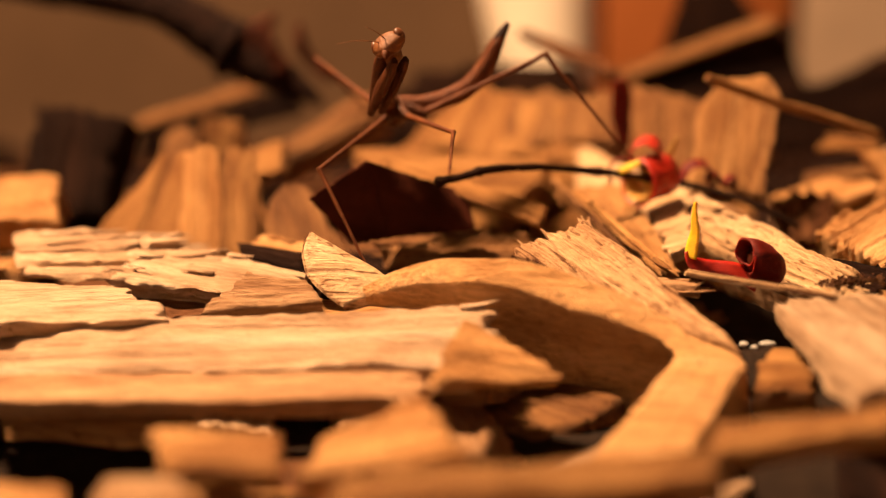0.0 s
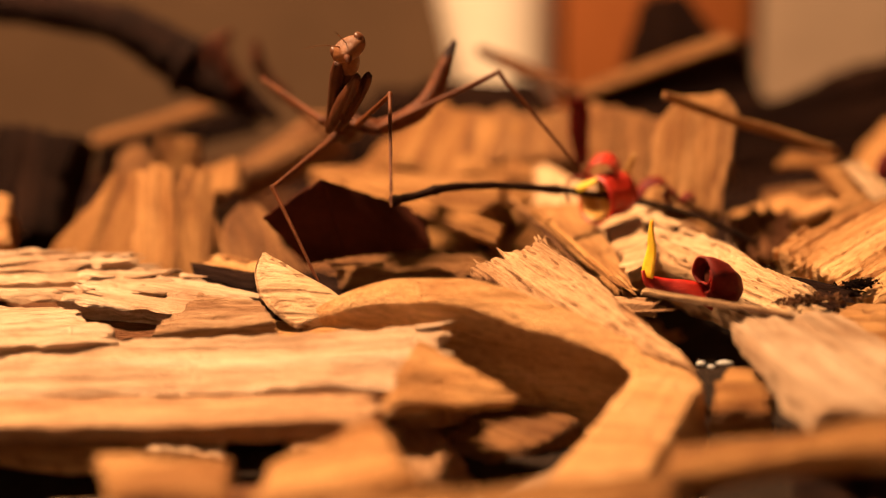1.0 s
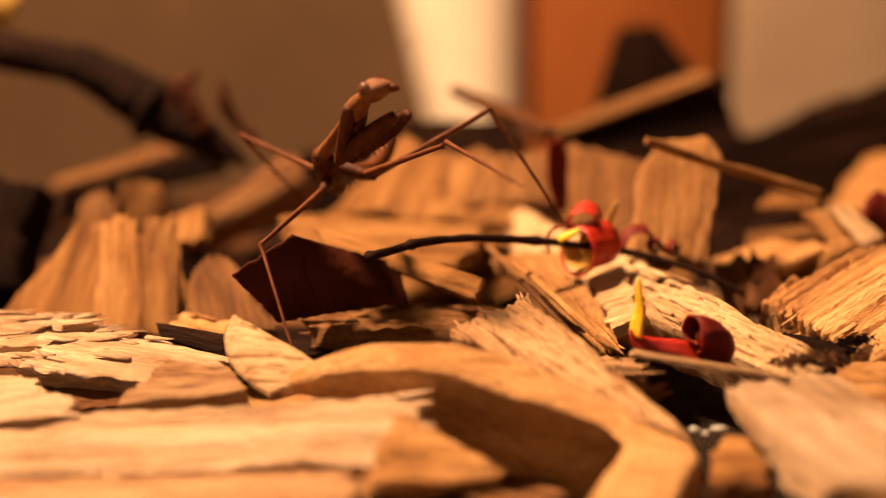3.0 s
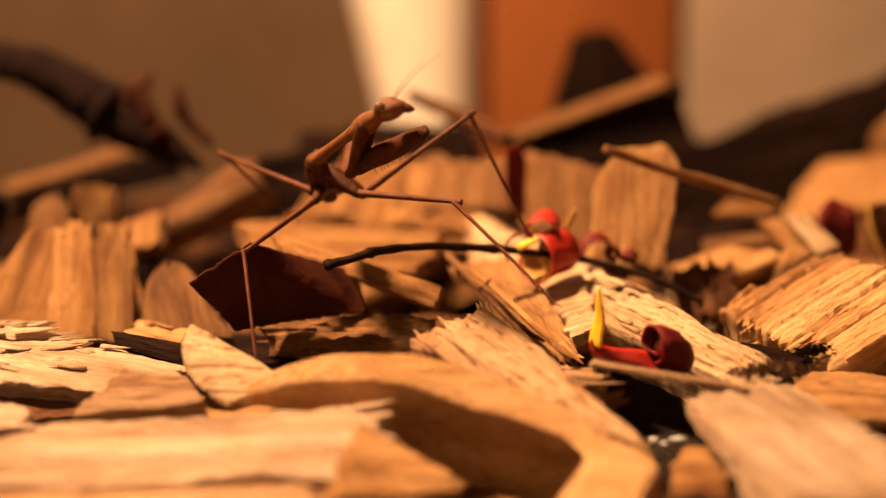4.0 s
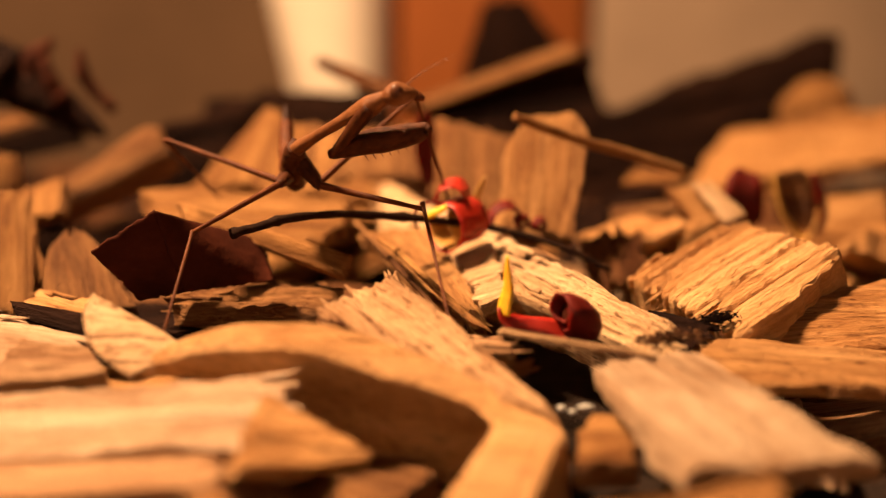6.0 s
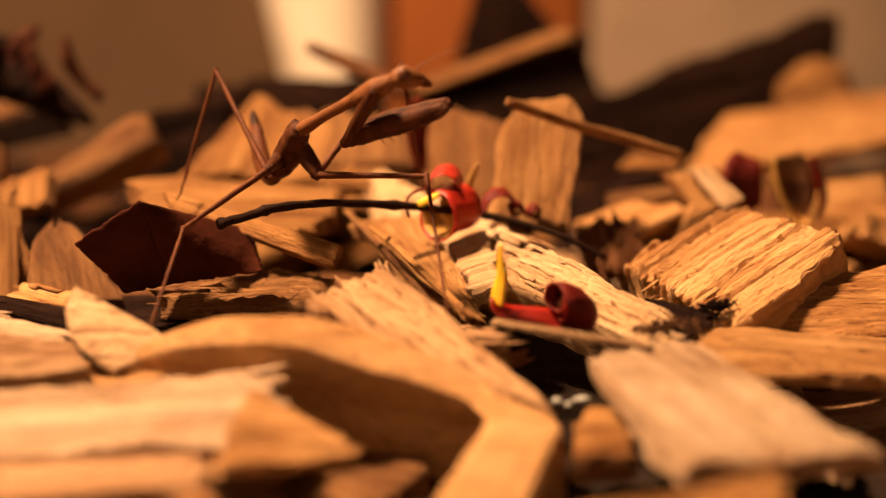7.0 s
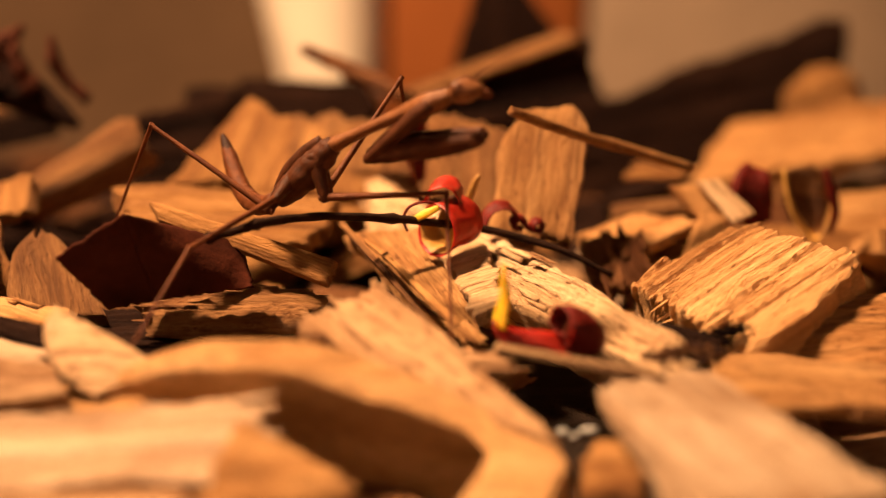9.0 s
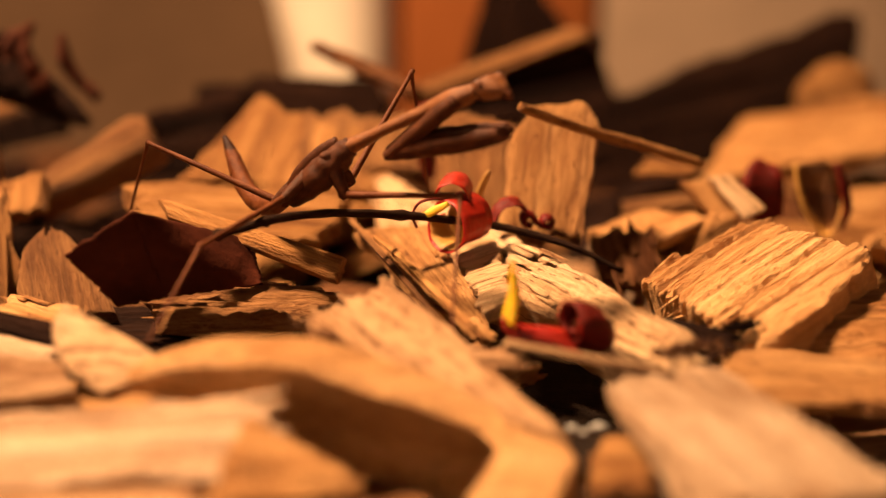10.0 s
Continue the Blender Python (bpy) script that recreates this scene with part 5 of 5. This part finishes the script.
    walk(near_coxa, [
        (0, aim((1.07, -12.90, 6.55), (-1.14, -6.54, -0.15))),
        (0.5, aim((1.25, -12.91, 6.47), (-1.07, -6.52, -0.17))),
        (1, aim((1.86, -12.15, 7.53), (-0.11, -6.85, -0.10))),
        (2, aim((3.30, -11.92, 7.18), (-0.16, -5.93, 0.67))),
        (3.5, aim((5.52, -12.20, 5.67), (4.00, -5.11, -0.47))),
        (4.5, aim((7.16, -12.02, 5.05), (4.43, -4.96, -0.69))),
        (5, aim((7.27, -11.64, 5.67), (4.28, -5.02, -0.46))),
        (6.5, aim((8.62, -10.50, 5.78), (4.76, -3.72, 0.36))),
        (7, aim((8.24, -11.06, 5.39), (5.10, -4.47, -0.69))),
        (7.5, aim((9.28, -10.03, 5.49), (4.55, -4.33, -0.45))),
        (8, aim((10.64, -8.38, 5.46), (4.88, -3.72, -0.49))),
        (9, aim((9.79, -9.52, 5.41), (3.94, -4.91, -0.49))),
        (10, aim((10.75, -7.97, 5.76), (4.27, -4.27, -0.12))),
    ])
    walk(near_forearm, [
        (0, aim((-1.14, -6.54, -0.15), (3.12, -17.47, 6.52))),
        (0.5, aim((-1.07, -6.52, -0.17), (3.34, -17.44, 6.42))),
        (1, aim((-0.11, -6.85, -0.10), (4.69, -17.50, 6.67))),
        (2, aim((-0.16, -5.93, 0.67), (7.25, -15.48, 6.69))),
        (3.5, aim((4.00, -5.11, -0.47), (10.88, -15.16, 5.36))),
        (4.5, aim((4.43, -4.96, -0.69), (13.46, -13.93, 3.80))),
        (5, aim((4.28, -5.02, -0.46), (13.42, -14.13, 3.50))),
        (6.5, aim((4.76, -3.72, 0.36), (15.02, -11.78, 3.81))),
        (7, aim((5.10, -4.47, -0.69), (15.49, -11.70, 3.99))),
        (7.5, aim((4.55, -4.33, -0.45), (16.14, -10.38, 2.88))),
        (8, aim((4.88, -3.72, -0.49), (16.26, -9.97, 3.22))),
        (9, aim((3.94, -4.91, -0.49), (15.02, -11.92, 2.71))),
        (10, aim((4.27, -4.27, -0.12), (15.96, -10.21, 3.12))),
    ])
    walk(far_coxa, [
        (0, aim((2.17, -12.10, 6.65), (-0.04, -5.74, -0.05))),
        (0.5, aim((2.35, -12.11, 6.57), (0.03, -5.72, -0.07))),
        (1, aim((2.96, -11.35, 7.63), (0.99, -6.05, -0.00))),
        (2, aim((4.40, -11.12, 7.28), (0.94, -5.13, 0.77))),
        (3.5, aim((6.62, -10.65, 5.82), (5.10, -3.56, -0.32))),
        (4.5, aim((7.46, -9.72, 5.25), (4.73, -2.66, -0.49))),
        (5, aim((7.57, -9.34, 5.87), (4.58, -2.72, -0.26))),
        (6.5, aim((8.92, -8.20, 5.98), (5.06, -1.42, 0.56))),
        (7, aim((8.54, -8.76, 5.59), (5.40, -2.17, -0.49))),
        (7.5, aim((9.58, -7.73, 5.69), (4.85, -2.03, -0.25))),
        (8, aim((10.94, -6.08, 5.66), (5.18, -1.42, -0.29))),
        (9, aim((10.09, -7.22, 5.61), (4.24, -2.61, -0.29))),
        (10, aim((11.05, -5.67, 5.96), (4.57, -1.97, 0.08))),
    ])
    walk(far_forearm, [
        (0, aim((-0.04, -5.74, -0.05), (4.22, -16.67, 6.62))),
        (0.5, aim((0.03, -5.72, -0.07), (4.44, -16.64, 6.52))),
        (1, aim((0.99, -6.05, -0.00), (5.79, -16.70, 6.77))),
        (2, aim((0.94, -5.13, 0.77), (8.35, -14.68, 6.79))),
        (3.5, aim((5.20, -3.46, -0.27), (12.08, -13.51, 5.56))),
        (4.5, aim((4.93, -2.46, -0.39), (13.96, -11.43, 4.10))),
        (5, aim((4.78, -2.52, -0.16), (13.92, -11.63, 3.80))),
        (6.5, aim((5.26, -1.22, 0.66), (15.52, -9.28, 4.11))),
        (7, aim((5.60, -1.97, -0.39), (15.99, -9.20, 4.29))),
        (7.5, aim((5.05, -1.83, -0.15), (16.64, -7.88, 3.18))),
        (8, aim((5.38, -1.22, -0.19), (16.76, -7.47, 3.52))),
        (9, aim((4.44, -2.41, -0.19), (15.52, -9.42, 3.01))),
        (10, aim((4.77, -1.77, 0.18), (16.46, -7.71, 3.42))),
    ])
    walk(a_coxa, [
        (0, aim((-0.43, -1.00, -1.74), (0.07, 5.65, -1.07))),
        (0.5, aim((-0.42, -1.00, -1.72), (-0.02, 5.66, -1.05))),
        (1, aim((-0.56, -1.00, -1.92), (0.69, 5.68, -0.80))),
        (2, aim((0.22, -1.00, -2.88), (1.01, 5.37, -1.68))),
        (3.5, aim((0.28, -1.00, -4.05), (0.78, 4.78, -2.88))),
        (4.5, aim((-0.24, -1.00, -4.23), (0.91, 4.80, -2.82))),
        (5, aim((-1.06, -1.00, -4.14), (0.07, 4.81, -2.93))),
        (6.5, aim((-1.98, -1.00, -3.41), (-0.46, 4.90, -2.75))),
        (7, aim((-3.40, -1.00, -4.07), (-2.13, 4.10, -3.27))),
        (7.5, aim((-3.63, -1.00, -5.03), (-2.99, 2.91, -3.88))),
        (8, aim((-3.74, -1.00, -4.65), (-3.64, 2.25, -3.85))),
        (9, aim((-5.57, -1.00, -5.23), (-4.25, 1.34, -3.78))),
        (10, aim((-6.47, -1.00, -5.09), (-4.67, 0.72, -3.57))),
    ])
    walk(a_femur, [
        (0, aim((-0.43, -1.00, -1.74), (-6.62, -10.80, -6.41))),
        (0.5, aim((-0.42, -1.00, -1.72), (-6.44, -10.93, -6.36))),
        (1, aim((-0.56, -1.00, -1.92), (-5.95, -11.38, -6.35))),
        (2, aim((0.22, -1.00, -2.88), (-4.75, -11.46, -7.60))),
        (3.5, aim((0.28, -1.00, -4.05), (-5.87, -10.91, -8.54))),
        (4.5, aim((-0.24, -1.00, -4.23), (-7.53, -10.31, -8.27))),
        (5, aim((-1.06, -1.00, -4.14), (-8.58, -10.36, -7.60))),
        (6.5, aim((-1.98, -1.00, -3.41), (-11.01, -8.32, -8.00))),
        (7, aim((-3.40, -1.00, -4.07), (-11.74, -8.87, -9.05))),
        (7.5, aim((-3.63, -1.00, -5.03), (-12.74, -8.21, -9.64))),
        (8, aim((-3.74, -1.00, -4.65), (-12.69, -8.13, -9.69))),
        (9, aim((-5.57, -1.00, -5.23), (-13.63, -9.88, -8.75))),
        (10, aim((-6.47, -1.00, -5.09), (-14.17, -10.34, -8.19))),
    ])
    walk(a_tibia, [
        (0, aim((-6.62, -10.80, -6.41), (-0.40, -16.28, -16.68))),
        (0.5, aim((-6.44, -10.93, -6.36), (-0.21, -16.60, -16.52))),
        (1, aim((-5.95, -11.38, -6.35), (0.18, -17.33, -16.41))),
        (2, aim((-4.75, -11.46, -7.60), (0.80, -19.35, -16.60))),
        (3.5, aim((-5.87, -10.91, -8.54), (-2.34, -18.90, -18.43))),
        (4.5, aim((-7.53, -10.31, -8.27), (-6.98, -19.09, -18.12))),
        (5, aim((-8.58, -10.36, -7.60), (-9.68, -19.00, -17.52))),
        (6.5, aim((-11.01, -8.32, -8.00), (-13.01, -18.66, -15.97))),
        (7, aim((-11.74, -8.87, -9.05), (-13.96, -19.29, -16.85))),
        (7.5, aim((-12.74, -8.21, -9.64), (-16.21, -18.74, -16.80))),
        (8, aim((-12.69, -8.13, -9.69), (-16.77, -18.86, -16.21))),
        (9, aim((-13.63, -9.88, -8.75), (-18.04, -19.84, -16.22))),
        (10, aim((-14.17, -10.34, -8.19), (-17.59, -21.43, -14.48))),
    ])
    walk(b_coxa, [
        (0, aim((-1.87, 2.00, -0.21), (0.07, 6.95, -1.07))),
        (0.5, aim((-1.89, 2.00, -0.20), (-0.02, 6.96, -1.05))),
        (1, aim((-2.22, 2.00, -0.21), (0.69, 6.98, -0.80))),
        (2, aim((-0.96, 2.00, -0.88), (1.01, 6.67, -1.68))),
        (3.5, aim((-0.51, 2.00, -2.83), (0.78, 6.08, -2.88))),
        (4.5, aim((-0.68, 2.00, -4.00), (0.91, 6.10, -2.82))),
        (5, aim((-1.48, 2.00, -3.92), (0.07, 6.11, -2.93))),
        (6.5, aim((-2.18, 2.00, -3.68), (-0.46, 6.20, -2.75))),
        (7, aim((-3.64, 2.00, -5.16), (-2.13, 5.40, -3.27))),
        (7.5, aim((-5.37, 2.00, -6.48), (-2.99, 4.21, -3.88))),
        (8, aim((-4.56, 2.00, -6.12), (-3.64, 3.55, -3.85))),
        (9, aim((-6.67, 2.00, -6.98), (-4.25, 2.64, -3.78))),
        (10, aim((-7.57, 2.00, -5.93), (-4.67, 2.02, -3.57))),
    ])
    walk(b_femur, [
        (0, aim((-1.87, 2.00, -0.21), (-11.46, 14.61, 4.41))),
        (0.5, aim((-1.89, 2.00, -0.20), (-11.87, 14.26, 4.53))),
        (1, aim((-2.22, 2.00, -0.21), (-12.00, 14.60, 4.00))),
        (2, aim((-0.96, 2.00, -0.88), (-11.65, 14.10, 2.52))),
        (3.5, aim((-0.51, 2.00, -2.83), (-12.07, 13.36, 0.26))),
        (4.5, aim((-0.68, 2.00, -4.00), (-13.59, 11.72, -0.64))),
        (5, aim((-1.48, 2.00, -3.92), (-14.52, 11.60, -0.73))),
        (6.5, aim((-2.18, 2.00, -3.68), (-15.92, 9.99, 0.77))),
        (7, aim((-3.64, 2.00, -5.16), (-10.25, 12.67, 5.55))),
        (7.5, aim((-5.37, 2.00, -6.48), (-14.82, 10.78, 3.80))),
        (8, aim((-4.56, 2.00, -6.12), (-18.72, 7.10, 0.66))),
        (9, aim((-6.67, 2.00, -6.98), (-19.67, 8.17, 1.10))),
        (10, aim((-7.57, 2.00, -5.93), (-21.93, 8.17, -0.65))),
    ])
    walk(b_tibia, [
        (0, aim((-11.46, 14.61, 4.41), (-2.68, 20.49, -6.23))),
        (0.5, aim((-11.87, 14.26, 4.53), (-2.88, 19.91, -6.07))),
        (1, aim((-12.00, 14.60, 4.00), (-0.77, 14.87, -6.27))),
        (2, aim((-11.65, 14.10, 2.52), (-6.07, 21.30, -9.40))),
        (3.5, aim((-12.07, 13.36, 0.26), (-2.35, 18.35, -10.03))),
        (4.5, aim((-13.59, 11.72, -0.64), (-7.87, 22.19, -9.73))),
        (5, aim((-14.52, 11.60, -0.73), (-8.63, 22.70, -8.91))),
        (6.5, aim((-15.92, 9.99, 0.77), (-13.35, 21.50, -8.50))),
        (7, aim((-10.25, 12.67, 5.55), (-14.94, 9.16, -10.22))),
        (7.5, aim((-14.82, 10.78, 3.80), (-20.80, 11.27, -9.95))),
        (8, aim((-18.72, 7.10, 0.66), (-22.03, 15.85, -11.07))),
        (9, aim((-19.67, 8.17, 1.10), (-25.16, 15.37, -10.85))),
        (10, aim((-21.93, 8.17, -0.65), (-26.14, 18.27, -10.91))),
    ])
    walk(c_coxa, [
        (0, aim((2.31, -1.00, -1.24), (0.03, 1.96, -0.07))),
        (0.5, aim((2.30, -1.00, -1.24), (-0.01, 1.96, -0.06))),
        (1, aim((2.30, -1.00, -0.36), (0.27, 1.97, 0.04))),
        (2, aim((4.10, -1.00, -0.56), (0.40, 1.85, -0.31))),
        (3.5, aim((4.97, -1.00, -2.91), (0.31, 1.61, -0.79))),
        (4.5, aim((4.04, -1.00, -3.72), (0.36, 1.62, -0.77))),
        (5, aim((2.85, -1.00, -3.88), (0.03, 1.62, -0.81))),
        (6.5, aim((2.51, -1.00, -3.65), (-0.19, 1.66, -0.74))),
        (7, aim((1.81, -1.00, -4.72), (-0.85, 1.34, -0.95))),
        (7.5, aim((0.88, -1.00, -5.04), (-1.19, 0.86, -1.19))),
        (8, aim((0.68, -1.00, -5.86), (-1.46, 0.60, -1.18))),
        (9, aim((-0.58, -1.00, -5.21), (-1.70, 0.24, -1.15))),
        (10, aim((-0.30, -1.00, -4.78), (-1.87, -0.01, -1.07))),
    ])
    walk(c_femur, [
        (0, aim((2.31, -1.00, -1.24), (8.90, -12.42, -1.88))),
        (0.5, aim((2.30, -1.00, -1.24), (8.28, -12.76, -1.69))),
        (1, aim((2.30, -1.00, -0.36), (7.47, -12.27, 4.16))),
        (2, aim((4.10, -1.00, -0.56), (9.38, -12.08, 4.31))),
        (3.5, aim((4.97, -1.00, -2.91), (15.98, -7.78, -0.26))),
        (4.5, aim((4.04, -1.00, -3.72), (15.62, -6.83, -6.21))),
        (5, aim((2.85, -1.00, -3.88), (14.13, -7.26, -6.66))),
        (6.5, aim((2.51, -1.00, -3.65), (14.23, -7.07, -4.09))),
        (7, aim((1.81, -1.00, -4.72), (13.63, -6.83, -3.99))),
        (7.5, aim((0.88, -1.00, -5.04), (13.38, -5.12, -4.05))),
        (8, aim((0.68, -1.00, -5.86), (13.13, -4.95, -3.94))),
        (9, aim((-0.58, -1.00, -5.21), (11.86, -5.21, -3.95))),
        (10, aim((-0.30, -1.00, -4.78), (11.44, -6.95, -3.84))),
    ])
    walk(c_tibia, [
        (0, aim((8.90, -12.42, -1.88), (10.01, -29.24, -4.04))),
        (0.5, aim((8.28, -12.76, -1.69), (9.80, -29.34, -5.10))),
        (1, aim((7.47, -12.27, 4.16), (8.99, -26.03, -5.71))),
        (2, aim((9.38, -12.08, 4.31), (16.98, -27.13, 2.13))),
        (3.5, aim((15.98, -7.78, -0.26), (23.76, -22.47, -3.87))),
        (4.5, aim((15.62, -6.83, -6.21), (25.76, -10.99, -19.28))),
        (5, aim((14.13, -7.26, -6.66), (20.78, -19.86, -15.93))),
        (6.5, aim((14.23, -7.07, -4.09), (16.31, -20.67, -14.08))),
        (7, aim((13.63, -6.83, -3.99), (15.05, -19.95, -14.70))),
        (7.5, aim((13.38, -5.12, -4.05), (12.78, -18.48, -14.54))),
        (8, aim((13.13, -4.95, -3.94), (13.86, -17.77, -15.07))),
        (9, aim((11.86, -5.21, -3.95), (11.91, -16.88, -16.32))),
        (10, aim((11.44, -6.95, -3.84), (10.01, -20.19, -14.41))),
    ])
    walk(d_coxa, [
        (0, aim((4.02, 2.00, -1.20), (0.03, 3.26, -0.07))),
        (0.5, aim((3.96, 2.00, -1.20), (-0.01, 3.26, -0.06))),
        (1, aim((4.15, 2.00, -1.20), (0.27, 3.27, 0.04))),
        (2, aim((5.11, 2.00, -1.89), (0.40, 3.15, -0.31))),
        (3.5, aim((5.66, 2.00, -3.18), (0.31, 2.91, -0.79))),
        (4.5, aim((4.18, 2.00, -4.33), (0.36, 2.92, -0.77))),
        (5, aim((2.68, 2.00, -4.31), (0.03, 2.92, -0.81))),
        (6.5, aim((2.72, 2.00, -3.86), (-0.19, 2.96, -0.74))),
        (7, aim((2.01, 2.00, -4.87), (-0.85, 2.64, -0.95))),
        (7.5, aim((0.79, 2.00, -4.92), (-1.19, 2.16, -1.19))),
        (8, aim((0.59, 2.00, -4.58), (-1.46, 1.90, -1.18))),
        (9, aim((-0.36, 2.00, -4.82), (-1.70, 1.54, -1.15))),
        (10, aim((0.23, 2.00, -3.79), (-1.87, 1.29, -1.07))),
    ])
    walk(d_femur, [
        (0, aim((4.02, 2.00, -1.20), (18.68, 2.80, 5.82))),
        (0.5, aim((3.96, 2.00, -1.20), (18.78, 2.94, 5.69))),
        (1, aim((4.15, 2.00, -1.20), (18.87, 2.91, 5.68))),
        (2, aim((5.11, 2.00, -1.89), (19.50, 2.74, 5.27))),
        (3.5, aim((5.66, 2.00, -3.18), (18.49, 5.72, 4.69))),
        (4.5, aim((4.18, 2.00, -4.33), (16.16, 2.57, 6.10))),
        (5, aim((2.68, 2.00, -4.31), (14.39, 2.60, 6.81))),
        (6.5, aim((2.72, 2.00, -3.86), (13.12, 8.91, 5.34))),
        (7, aim((2.01, 2.00, -4.87), (11.17, 7.42, 6.40))),
        (7.5, aim((0.79, 2.00, -4.92), (9.23, 8.12, 6.55))),
        (8, aim((0.59, 2.00, -4.58), (8.88, 8.62, 6.72))),
        (9, aim((-0.36, 2.00, -4.82), (7.45, 9.75, 6.09))),
        (10, aim((0.23, 2.00, -3.79), (6.89, 11.18, 6.78))),
    ])
    walk(d_tibia, [
        (0, aim((18.68, 2.80, 5.82), (28.80, 0.87, -6.01))),
        (0.5, aim((18.78, 2.94, 5.69), (28.84, 1.19, -5.99))),
        (1, aim((18.87, 2.91, 5.68), (28.97, 1.05, -6.04))),
        (2, aim((19.50, 2.74, 5.27), (28.83, 0.57, -7.03))),
        (3.5, aim((18.49, 5.72, 4.69), (26.33, 3.23, -8.54))),
        (4.5, aim((16.16, 2.57, 6.10), (21.51, -0.00, -7.95))),
        (5, aim((14.39, 2.60, 6.81), (18.75, 0.06, -7.37))),
        (6.5, aim((13.12, 8.91, 5.34), (15.81, 15.02, -8.09))),
        (7, aim((11.17, 7.42, 6.40), (13.99, 10.68, -7.97))),
        (7.5, aim((9.23, 8.12, 6.55), (11.45, 12.36, -7.67))),
        (8, aim((8.88, 8.62, 6.72), (11.91, 13.16, -7.24))),
        (9, aim((7.45, 9.75, 6.09), (9.78, 15.16, -7.70))),
        (10, aim((6.89, 11.18, 6.78), (9.13, 14.87, -7.59))),
    ])


motions()
